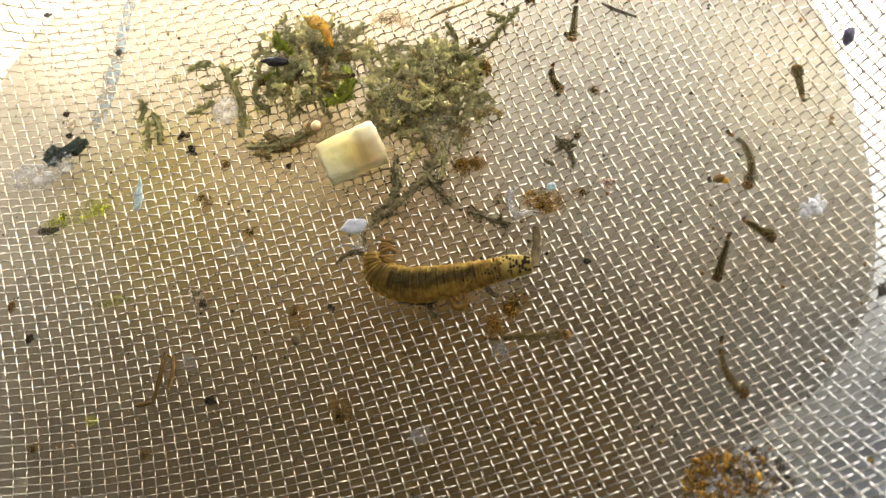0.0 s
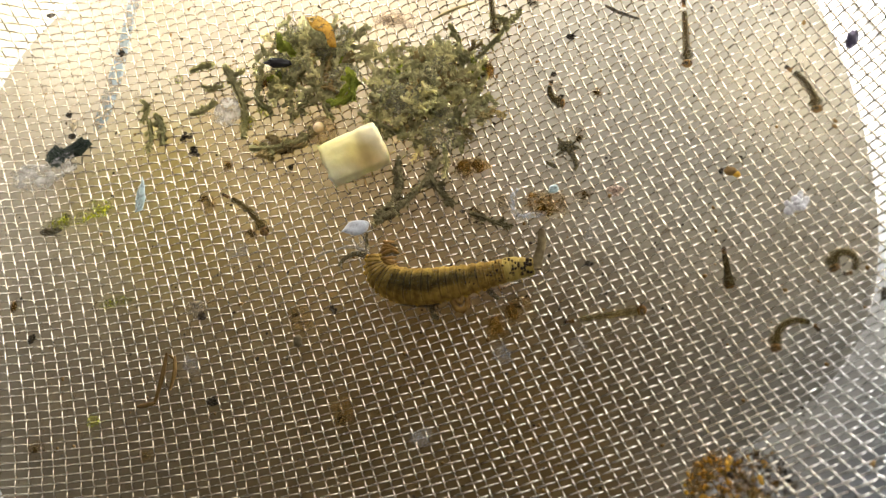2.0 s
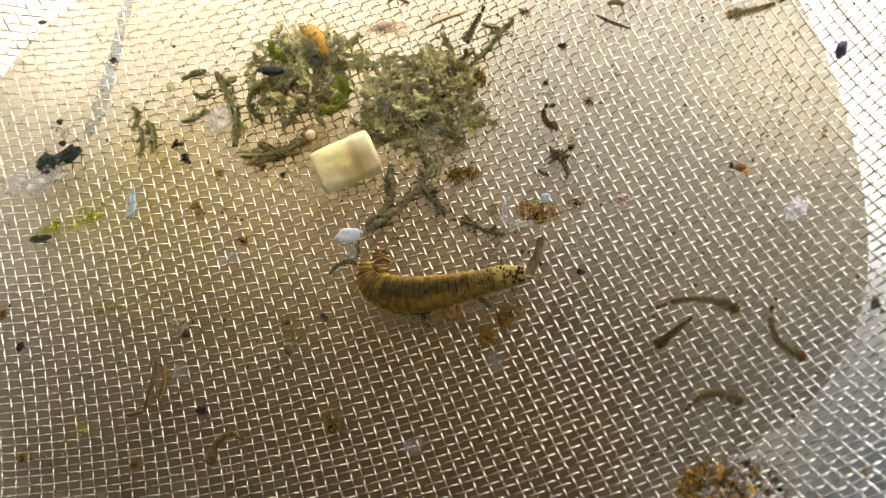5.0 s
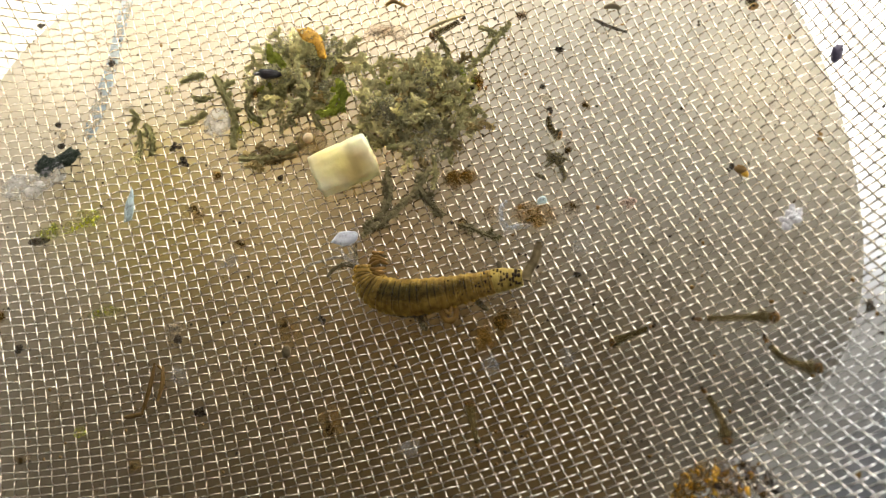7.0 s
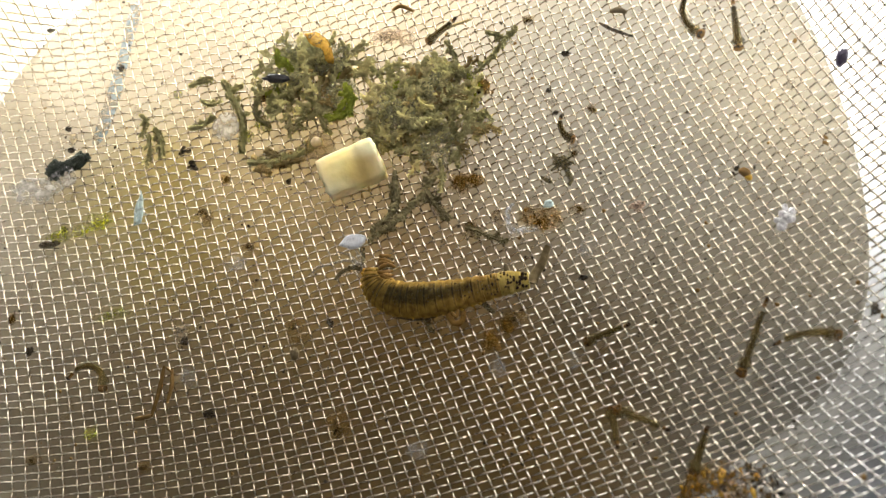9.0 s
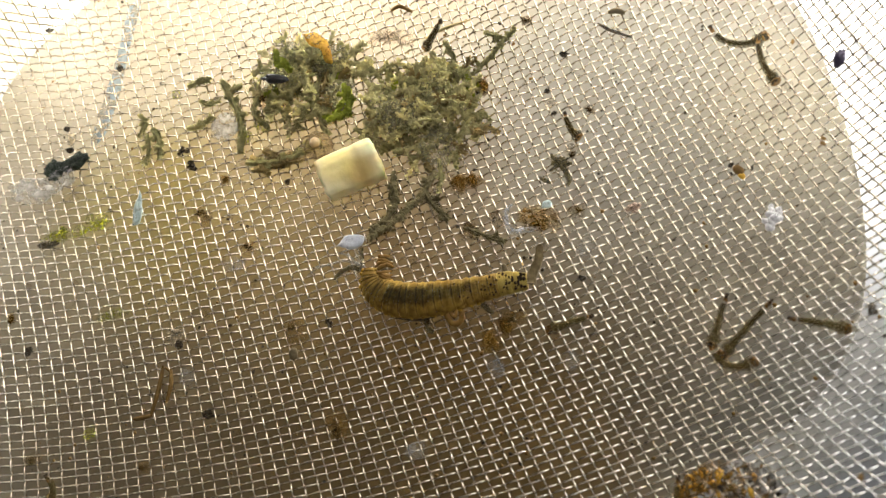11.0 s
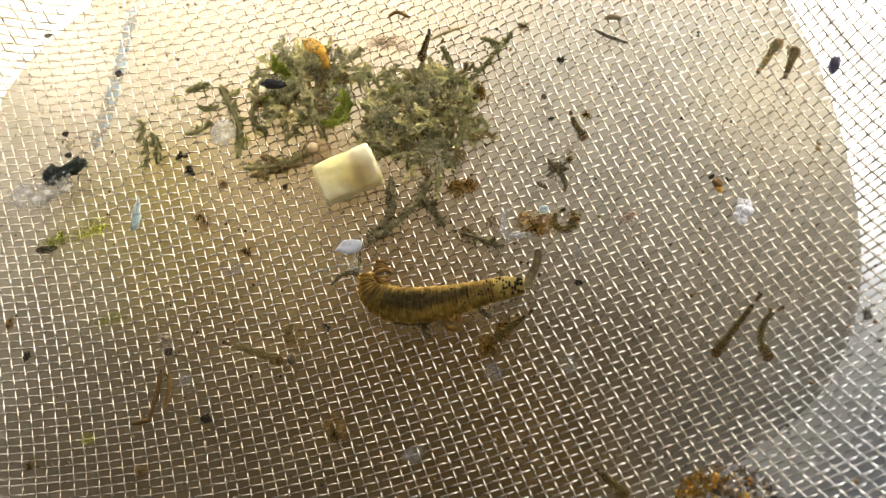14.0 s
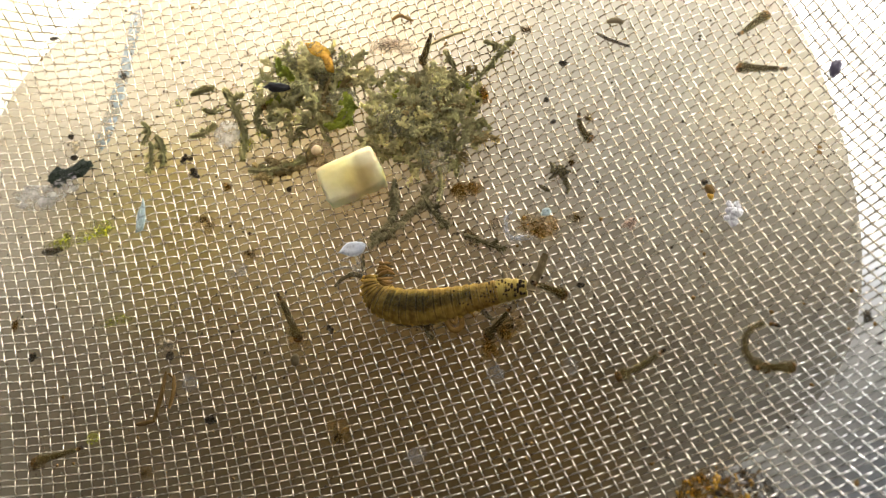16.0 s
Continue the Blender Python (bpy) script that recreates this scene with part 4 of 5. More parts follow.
            tube(bm, [centre[i] + side * math.sin(q) * w + Vector((0, 0, 1.75 + 0.84 * w * math.cos(q))) for q in (-1.15 + 0.23 * m for m in range(11))],
                 [0.02 + 0.065 * math.sin(math.pi * m / 10) for m in range(11)], 5)
            part("segment_ring", bm, RING, larva, "brown ring between segments")
        if k < 19:
            for sgn in (-1, 1):
                bm = bmesh.new()
                i = int((s0 + s1) / 2 * 63)
                way = (centre[i + 1] - centre[i]).normalized()
                side = Vector((-way.y, way.x, 0)) * sgn
                w = width((s0 + s1) / 2)
                blob(bm, centre[i] + side * w * 0.86 + Vector((0, 0, 1.7)), (0.26, 0.34, 0.5), 0.3, 1.4, 2, math.atan2(way.y, way.x), k + 20)
                part("side_lobe", bm, BODY if sgn > 0 else AMBER, larva, "" if sgn > 0 else "amber side lobe")
    rng = random.Random(4)
    for k in range(54):
        s = 0.60 + 0.40 * rng.random() ** 0.42
        u = s * 63
        i = min(int(u), 62)
        way = (centre[i + 1] - centre[i]).normalized()
        side = Vector((-way.y, way.x, 0))
        w = width(s)
        q = rng.uniform(-0.8, 0.8)
        bm = bmesh.new()
        r = rng.uniform(0.07, 0.12) + 0.07 * max(0, s - 0.86) / 0.14
        blob(bm, centre[i] + side * w * q + Vector((0, 0, 1.75 + w * 0.82 * math.sqrt(1 - q * q))), (r * 1.3, r, r * 0.35), 0.2, 1.5, 2, rng.uniform(0, 3), k)
        part("spot", bm, SPOT, larva, "black spot")
    for k in range(20):
        s = 0.87 + 0.125 * ((k * 0.381) % 1.0)
        q = -0.8 + 1.6 * ((k * 0.618) % 1.0)
        i = min(int(s * 63), 62)
        way = (centre[i + 1] - centre[i]).normalized()
        side = Vector((-way.y, way.x, 0))
        w = width(s)
        bm = bmesh.new()
        r = 0.085 + 0.045 * ((k * 0.27) % 1.0)
        blob(bm, centre[i] + side * w * q + Vector((0, 0, 1.75 + w * 0.82 * math.sqrt(1 - q * q))), (r, r * 0.85, r * 0.4), 0.2, 1.5, 2, k, k)
        part("spot", bm, SPOT, larva, "black spot")

    def limb(name, ctrl, radius, mat, label="", z=1.2, taper=0.6):
        pts = curve_points([Vector((*c, 0)) - o + Vector((0, 0, z)) for c in ctrl], 14)
        bm = bmesh.new()
        tube(bm, pts, [radius * (1 - taper * i / 13) * (1, 0.92, 0.5)[max(0, i - 11)] for i in range(14)], 8)
        return part(name, bm, mat, larva, label)

    limb("leg", [(-9.0, -1.7), (-10.0, -0.9), (-11.6, -0.6), (-14.2, -1.2), (-15.5, -2.0)], 0.24, WHITE_LEG, "clear pale leg")
    limb("leg", [(-9.4, -1.6), (-10.6, -1.4), (-11.7, -1.9), (-12.4, -2.7)], 0.30, LIMB, "grey-brown leg", taper=0.3)
    limb("leg", [(-9.4, -1.2), (-9.8, -0.2), (-10.2, 0.7)], 0.26, WHITE_LEG, "clear pale leg")
    limb("leg", [(-9.7, -1.1), (-10.9, 0.0), (-12.3, 0.4)], 0.2, WHITE_LEG, "clear pale leg")
    limb("mouthpart", [(-8.9, -1.2), (-9.0, 0.0), (-8.9, 0.5)], 0.26, LIMB, "dark mouthpart", 2.0)
    limb("leg", [(0.4, -5.8), (0.2, -6.9), (0.8, -8.0), (1.7, -7.8), (1.7, -6.6), (1.3, -5.9)], 0.36, TUFT, "curled brown leg", 1.4, 0.2)
    limb("leg", [(0.8, -6.0), (0.7, -7.0), (1.2, -7.4), (1.3, -6.4)], 0.22, TUFT, "curled brown leg", 1.8, 0.2)
    limb("gill", [(-5.4, -6.7), (-2.7, -7.1), (-0.5, -6.7)], 0.5, LIMB, "dark grey gill strip", 0.9, 0.3)
    limb("leg", [(3.7, -5.9), (4.4, -6.6), (5.0, -7.1)], 0.36, LIMB, "grey leg stub", 1.0, 0.4)
    limb("leg", [(5.1, -8.1), (4.5, -9.2), (4.2, -10.6)], 0.5, RUST, "rusty leg", 1.0, 0.4)
    limb("gill", [(-2.2, -7.4), (-1.9, -8.3), (-1.4, -8.8)], 0.36, LIMB, "dark gill tuft", 0.7, 0.4)
    limb("tail_spine", [(8.4, -3.8), (9.1, -4.1), (9.5, -4.3)], 0.3, DARK, "black tail spine", 1.6, 0.5)
    limb("tail_spine", [(6.4, -3.1), (6.3, -2.4), (6.1, -2.2)], 0.35, LEG, "dark tail spine", 1.6, 0.5)
    for k in range(9):
        y = -2.9 + 0.29 * k
        reach = 1.0 - 0.045 * (k - 4) ** 2 * 0.5
        bm = bmesh.new()
        pts = [Vector((-6.55 + (m / 6 - 0.5) * 1.9 * reach + 0.1 * math.sin(k * 2.1), y + 0.16 * math.sin(m * 0.9 + k), 0)) - o + Vector((0, 0, 1.6 + 0.7 * math.sin(math.pi * m / 6))) for m in range(7)]
        tube(bm, pts, [0.12, 0.22, 0.26, 0.25, 0.26, 0.22, 0.11], 7)
        part("gill_filament", bm, (TUFT, RING)[k % 4 == 3], larva, "ochre gill filament")
    # the waving tail tube, hinged at its base
    base = Vector((*(9.0, -4.4), 0)) - o + Vector((0, 0, 1.8))
    bm = bmesh.new()
    n = 12
    pts = [Vector((4.1 * i / (n - 1), 0.10 * math.sin(i * 0.7), 0.25 * i / (n - 1))) for i in range(n)]
    tube(bm, pts, [0.56 - 0.014 * i + 0.04 * math.sin(i * 2.6) if i < n - 1 else 0.25 for i in range(n)], 10)
    tail = part("tail_tube", bm, TAIL, larva, "grey tail tube")
    tail.location = base * MM
    bm = bmesh.new()
    blob(bm, (4.0, 0, 0.3), (0.4, 0.38, 0.35), 0.3, 1.5, 2)
    part("tail_tip", bm, STRIPE, tail, "dark tail tip")
    return larva, tail, base


large_larva, tail_tube, tail_base = build_large_larva()


# ---- the wrigglers ----
STATIONS = ((0.055, "head"), (0.17, "thorax")) + tuple((0.27 + 0.0745 * k, "abdomen_segment") for k in range(8)) + ((0.93, "siphon"),)


def build_wriggler(length, label):
    """A slim larva in rigid pieces along x from the head, its middle at the origin."""
    root = thing("wriggler", (0, 0, 3), label, "larva", "small wrigglers")
    pieces = []
    for s, name in STATIONS:
        bm = bmesh.new()
        if name == "head":
            blob(bm, (0, 0, 0), (length * 0.065, 0.54, 0.46), 0.08, 1.5, 3)
            mat = WRIGGLER_HEAD
        elif name == "thorax":
            blob(bm, (0, 0, 0), (length * 0.085, 0.66, 0.54), 0.08, 1.5, 3, 0, 2)
            mat = WRIGGLER
        elif name == "siphon":
            tube(bm, [(-length * 0.04, 0, 0), (length * 0.01, 0, 0.05), (length * 0.06, 0, 0.12)], [0.22, 0.20, 0.13], 9)
            mat = WRIGGLER_HEAD
        else:
            f = (s - 0.27) / 0.52
            h = length * 0.043
            r = 0.42 - 0.12 * f
            tube(bm, [(-h, 0, 0), (-h * 0.7, 0, 0), (0, 0, 0), (h * 0.7, 0, 0), (h, 0, 0)], [r * 0.78, r * 0.97, r, r * 0.95, r * 0.74], 10)
            mat = WRIGGLER
        ob = part(name, bm, mat, root)
        if name == "abdomen_segment":
            bm = bmesh.new()
            tube(bm, [(-length * 0.04, 0, 0.10), (0, 0, 0.12), (length * 0.04, 0, 0.10)], [0.16, 0.21, 0.16], 6)
            part("gut", bm, WRIGGLER_GUT, ob)
        elif name == "head":
            for sgn in (-1, 1):
                bm = bmesh.new()
                blob(bm, (0.05, 0.38 * sgn, 0.1), (0.12, 0.10, 0.12), 0.05, 1, 1)
                part("eye", bm, DARK, ob, "black eye")
        elif name == "thorax":
            bm = bmesh.new()
            blob(bm, (0, 0, 0.12), (length * 0.062, 0.46, 0.42), 0.1, 1.5, 2, 0, 5)
            part("gut", bm, WRIGGLER_GUT, ob)
        elif name == "siphon":
            bm = bmesh.new()
            blob(bm, (length * 0.06, 0, 0.12), (0.24, 0.22, 0.20), 0.1, 1.5, 2)
            part("siphon_tip", bm, DARK, ob, "black siphon tip")
        pieces.append((s, ob))
    return root, pieces


larvae = {key: build_wriggler(length, "translucent brown wriggling larva with dark head and siphon")
          for key, length in (("A", 7.67), ("B", 5.22), ("C", 5.91), ("D", 5.38), ("E", 5.12), ("F", 5.06), ("G", 7), ("H", 7.28), ("I", 6.75), ("J", 5.53), ("K", 6.62), ("M", 4.33), ("N", 3.51))}


# ---- drifting bits ----
def build_fluff(label, scale, mat, seed, name="fluff", category="fluff"):
    rng = random.Random(seed)
    fluff = thing(name, (0, 0, 1), label, category)
    for k in range(12):
        bm = bmesh.new()
        blob(bm, (rng.gauss(0, 0.55) * scale, rng.gauss(0, 0.36) * scale, rng.gauss(0, 0.25) * scale),
             (rng.uniform(0.4, 0.95) * scale, rng.uniform(0.3, 0.6) * scale, 0.35 * scale), 0.35, 1.9, 3, rng.uniform(0, 3), seed + k)
        part("tuft", bm, mat, fluff)
    return fluff


white_fluff = build_fluff("white drifting fluff of fibre", 0.72, FLUFF, 5)
pink_grain = build_fluff("pale pink drifting grain", 0.55, PINK, 25, "pink_grain", "grain")
round_fuzz = build_fluff("pale fuzzy ball with a dark crumb", 0.75, FUZZ, 45, "fuzz_ball", "fuzz")
bm = bmesh.new()
blob(bm, (0.75, -1.0, -0.2), (0.5, 0.45, 0.35), 0.3, 1.5, 2)
part("crumb", bm, DARK, round_fuzz, "dark crumb")
dark_bit = thing("seed_bit", (0, 0, 1), "black and amber drifting seed bit", "seed")
bm = bmesh.new()
blob(bm, (0.2, 0, 0), (0.65, 0.42, 0.4), 0.25, 1.4, 3)
part("husk", bm, TWIG, dark_bit)
bm = bmesh.new()
blob(bm, (0.75, -0.25, 0), (0.4, 0.3, 0.25), 0.25, 1.4, 2)
part("husk_tip", bm, AMBER, dark_bit, "amber tip")
bm = bmesh.new()
blob(bm, (-0.75, 0.0, 0), (0.25, 0.35, 0.25), 0.25, 1.4, 2)
part("husk_cap", bm, DARK, dark_bit, "black cap")


# ---- how things move ----
def arc_angle(ratio):
    """The opening of an arc whose chord is that share of its length."""
    lo, hi = 0.0, 5.6
    for _ in range(40):
        mid = (lo + hi) / 2
        if math.sin(mid / 2) / max(mid / 2, 1e-9) > ratio:
            lo = mid
        else:
            hi = mid
    return (lo + hi) / 2


def swim(wriggler, length, z, rows):
    """rows: seconds, head place, tail place (millimetres) and the side to which the body bends; 0 keeps it straight, tail up."""
    root, pieces = wriggler
    full = []
    for t, hx, hy, tx, ty, bend in rows:
        c = math.hypot(tx - hx, ty - hy)
        c2 = min(c, length * 0.995)
        yaw = math.atan2(ty - hy, tx - hx)
        if full:
            while yaw - full[-1][3] > math.pi:
                yaw -= math.tau
            while yaw - full[-1][3] < -math.pi:
                yaw += math.tau
            steps = int(abs(yaw - full[-1][3]) / 1.2)
            past = full[-1]
            for k in range(1, steps + 1):
                f = k / (steps + 1)
                now = ((hx + tx) / 2, (hy + ty) / 2, yaw, c2, bend)
                full.append((past[0] + (t - past[0]) * f, *(a + (b - a) * f for a, b in zip(past[1:5], now[:4])), bend or past[5]))
        full.append((t, (hx + tx) / 2, (hy + ty) / 2, yaw, c2, bend))
    walk(root, [(t, pose(x * MM, y * MM, z * MM, 0, 0, math.degrees(yaw))) for t, x, y, yaw, c, bend in full])
    for s, ob in pieces:
        keys = []
        for t, x, y, yaw, c, bend in full:
            if bend:
                a = arc_angle(c / length)
                r = length / max(a, 1e-3)
                w = (s - 0.5) * a
                side = 1 if bend > 0 else -1
                px, py = r * math.sin(w), side * (r * math.cos(w) - r * math.cos(a / 2))
                keys.append((t, rig(px, py, 0, 0, 0, math.degrees(-side * w))))
            else:
                tilt = min(math.acos(c / length), 1.0)
                keys.append((t, rig((s - 0.5) * c, 0, (s - 0.5) * length * math.sin(tilt), 0, -math.degrees(tilt), 0)))
        walk(ob, keys)


def drift(ob, z, rows, spin=0.0):
    walk(ob, [(t, rig(x, y, z, 0, 0, spin * t)) for t, x, y in rows])


def motions():
    swim(larvae["A"], 7.67, 3.5, [
        (0, 12.3, -11.5, 4.6, -11.7, 0), (0.5, 14.1, -10.8, 6.4, -11.3, 0), (1, 15.9, -10.0, 8.5, -10.9, 0), (1.5, 17.9, -9.6, 10.4, -10.5, 0),
        (2, 19.3, -9.1, 11.8, -10.2, 0), (2.5, 21.0, -8.2, 13.8, -10.3, 0), (3, 22.9, -8.0, 15.8, -8.6, -1), (3.5, 25.1, -8.6, 17.8, -8.2, -1),
        (4, 26.1, -8.6, 19.2, -7.6, -1), (6.5, 31.8, -9.4, 24.1, -9.8, 0), (7, 32.5, -9.4, 24.4, -9.4, 0), (7.5, 32.1, -9.3, 24.5, -8.9, 0),
        (8, 28.3, -13.2, 32.4, -7.3, 0), (8.5, 27.5, -13.6, 31.2, -7.7, 0), (9, 28.0, -14.4, 30.8, -7.6, 0), (11.5, 26.3, -11.9, 31.1, -7.7, 0),
        (12, 26.4, -12.0, 30.5, -6.7, 0), (12.5, 26.4, -11.9, 30.1, -6.4, 0), (13.5, 26.4, -11.8, 30.5, -6.7, 0), (14, 26.5, -11.8, 30.8, -6.9, 0),
        (14.5, 26.3, -11.9, 31.1, -7.2, 0), (15, 26.4, -12.1, 31.3, -7.7, 0), (15.5, 26.2, -11.9, 31.5, -7.7, 0), (16, 31.2, -13.2, 32.2, -9.4, 1),
    ])
    swim(larvae["B"], 5.22, 2.5, [
        (0, 26.2, -6.5, 27.5, -2.8, 0), (0.5, 27.4, -7.2, 26.7, -4.2, 0), (1, 27.3, -7.1, 26.7, -4.4, 0), (1.5, 27.2, -6.8, 26.4, -4.1, 0),
        (2, 27.2, -6.8, 26.6, -4.0, 0), (2.5, 27.1, -6.9, 26.5, -4.2, 0), (3, 22.7, -8.0, 29.5, -8.7, 0), (3.5, 21.7, -9.9, 27.9, -10.0, 0),
        (4, 22.2, -11.4, 25.5, -9.5, 0), (6.5, 18.3, -11.4, 22.1, -9.7, 0), (7, 17.0, -11.0, 21.3, -9.8, 0), (7.5, 16.3, -10.8, 20.3, -9.7, 0),
        (8, 15.4, -10.5, 19.5, -9.7, 0), (8.5, 14.7, -10.3, 18.8, -9.4, 0), (9, 13.9, -10.5, 18.4, -9.3, 0), (11.5, 9.5, -8.9, 14.3, -8.0, 0),
        (12, 8.7, -8.9, 13.5, -7.8, 0), (12.5, 7.9, -8.8, 12.7, -7.7, 0), (13, 7.3, -8.8, 11.7, -7.6, 0), (13.5, 6.5, -8.7, 10.8, -7.5, 0),
        (14, 5.1, -9.8, 9.6, -6.8, 0), (14.5, 4.9, -9.5, 8.9, -7.0, 0), (15, 4.7, -9.7, 8.0, -6.4, 0), (15.5, 4.7, -9.3, 7.7, -7.1, 0),
        (16, 4.2, -8.9, 7.4, -6.5, 0),
    ])
    swim(larvae["C"], 5.91, 4.5, [
        (0, 27.8, -17.8, 26.0, -12.6, 1), (0.5, 28.5, -18.0, 27.1, -12.7, 1), (1, 31.4, -15.0, 30.9, -13.9, 1), (1.5, 31.5, -14.6, 29.4, -9.5, 0),
        (2, 30.4, -13.7, 34.0, -12.0, 1), (2.5, 31.8, -10.7, 30.8, -5.2, 1), (3, 31.8, -10.7, 30.9, -5.9, 1), (3.5, 32.4, -11.1, 32.2, -5.4, 1),
        (4, 32.3, -12.0, 31.0, -6.5, 1), (6.5, 35.0, -14.2, 32.2, -10.9, 1), (7, 35.2, -14.3, 30.6, -11.3, 1), (7.5, 34.4, -13.5, 28.4, -12.6, 1),
        (8, 35.2, -12.5, 28.8, -13.6, -1), (8.5, 35.7, -11.7, 29.9, -13.2, -1), (9, 36.7, -11.3, 31.0, -11.9, -1), (11.5, 38.0, -10.2, 32.7, -9.4, 0),
        (12, 37.5, -9.9, 33.6, -8.8, -1), (12.5, 32.8, -11.5, 34.5, -6.0, 0), (13, 32.2, -12.1, 34.8, -7.5, 0), (13.5, 31.4, -12.6, 33.5, -7.7, 0),
        (14, 31.2, -12.8, 32.7, -8.1, 1), (14.5, 31.7, -14.6, 32.3, -9.2, 1), (15, 32.2, -14.8, 31.8, -10.1, 1), (15.5, 33.4, -14.1, 31.2, -11.0, 1),
        (16, 33.3, -13.0, 29.3, -13.6, 0),
    ])
    swim(larvae["D"], 5.38, 5, [
        (0, 31.5, -3.3, 28.4, -2.4, 0), (0.5, 30.7, -2.5, 28.3, -1.8, 0), (1, 30.5, -2.2, 28.1, -1.7, 0), (1.5, 34.4, -1.6, 38.6, -1.6, 1),
        (2, 35.9, -6.8, 36.5, -7.1, 1), (2.5, 33.3, -9.8, 38.0, -8.4, 1), (3, 35.6, -9.5, 30.8, -12.1, 0), (3.5, 29.0, -12.8, 30.0, -12.6, 1),
        (4, 28.2, -17.0, 22.7, -18.1, 0), (6.5, 27.1, -19.2, 24.0, -16.6, -1), (7, 26.7, -20.8, 24.9, -15.8, -1), (7.5, 26.1, -21.2, 26.2, -16.4, -1),
        (8, 24.8, -21.2, 27.5, -16.7, 0), (8.5, 24.3, -21.9, 26.4, -18.2, 0), (9, 23.2, -23.1, 24.6, -19.1, 0), (11.5, 20.7, -28.8, 21.5, -23.6, 0),
        (12.5, 18.3, -26.1, 19.5, -22.5, 0), (13, 17.7, -27.1, 18.2, -23.3, 0), (14, 18.0, -29.9, 18.8, -25.7, 0), (16, 19.3, -30.8, 22.0, -27.0, 0),
    ])
    swim(larvae["E"], 5.12, 6, [
        (0, 3.3, -32.6, 4.4, -28.3, 0), (4, 3.2, -31.3, 4.3, -27.0, 0), (6.5, 3.0, -20.3, 4.6, -25.3, 0), (7, 3.7, -16.6, 5.0, -21.2, 0),
        (7.5, 9.5, -18.2, 12.0, -20.7, 0), (8, 15.5, -17.5, 16.3, -21.1, 0), (8.5, 16.4, -17.9, 17.0, -21.9, 0), (9, 16.3, -17.2, 16.9, -20.9, 0),
        (11.5, 31.0, -13.1, 29.4, -9.2, 1), (12, 29.6, -10.2, 35.4, -10.6, 0), (12.5, 22.9, -21.0, 22.0, -18.0, -1), (13, 10.6, -21.7, 11.5, -25.4, 0),
        (13.5, 12.9, -26.8, 12.2, -30.1, 0), (14, 17.7, -24.5, 15.4, -22.4, 0), (14.5, 18.1, -24.2, 16.2, -22.9, 1), (15, 18.5, -23.8, 19.2, -23.0, 1),
        (15.5, 15.1, -21.1, 14.4, -18.3, 1), (16, 17.3, -14.0, 21.8, -11.6, -1),
    ])
    swim(larvae["F"], 5.06, 6, [
        (0, 19.8, -32.3, 21.0, -28.7, 0), (4, 21.1, -31.8, 22.7, -27.7, 0), (8.5, 17.3, -26.0, 21.0, -27.8, 0), (9, 16.6, -17.3, 21.4, -19.4, 0),
        (11.5, 29.6, -9.0, 28.5, -4.6, 0), (12, 34.1, -4.9, 31.9, -3.3, -1), (12.5, 35.7, -4.2, 39.4, -2.3, 1), (13, 31.9, 1.5, 30.3, -1.4, 1),
        (13.5, 21.5, 0.1, 19.4, 4.9, 0), (14, 14.3, 1.6, 13.4, 2.3, 1), (14.5, 12.2, -4.7, 9.5, -4.7, 0), (15, 13.2, -5.8, 10.3, -5.2, 0),
        (15.5, 13.0, -5.5, 10.1, -4.9, 0), (16, 12.8, -5.5, 10.0, -5.0, 0),
    ])
    swim(larvae["G"], 7, 5, [
        (0, -56.2, -6.7, -63.0, -3.7, 0), (1, -50.1, -8.1, -55.5, -6.4, 0), (1.5, -49.2, -16.3, -44.2, -17.8, 1), (2, -53.2, -21.7, -47.7, -20.6, 0),
        (4, -58.2, -23.9, -51.9, -22.7, 0), (16, -60.5, -23.5, -54.0, -22.3, 0),
    ])
    swim(larvae["H"], 7.28, 5.5, [
        (0, -13.7, 18.5, -8.5, 15.9, 0), (1, -7.9, 13.6, -11.2, 18.0, 0), (1.5, -9.8, 7.2, -16.1, 8.9, 0), (2, -18.9, 0.2, -24.2, 5.0, -1),
        (2.5, -19.0, -1.1, -21.6, 1.5, 0), (3, -26.6, -2.8, -24.9, 1.3, 0), (3.5, -29.7, -2.5, -38.6, -3.2, 1), (4, -25.6, -10.1, -20.9, -9.2, 1),
        (6.5, -21.3, -30.5, -19.2, -26.3, 0), (12.5, -29.4, -29.3, -26.0, -26.0, 0), (13, -29.2, -19.4, -24.0, -18.7, -1), (13.5, -21.5, -16.8, -23.0, -9.6, 0),
        (14, -17.1, -11.0, -21.0, -9.7, 0), (14.5, -16.8, -9.2, -18.6, -6.1, -1), (15, -16.9, -8.5, -15.9, -5.7, 0), (15.5, -16.1, -8.3, -15.7, -5.1, 0),
        (16, -15.8, -8.6, -15.7, -4.8, 0),
    ])
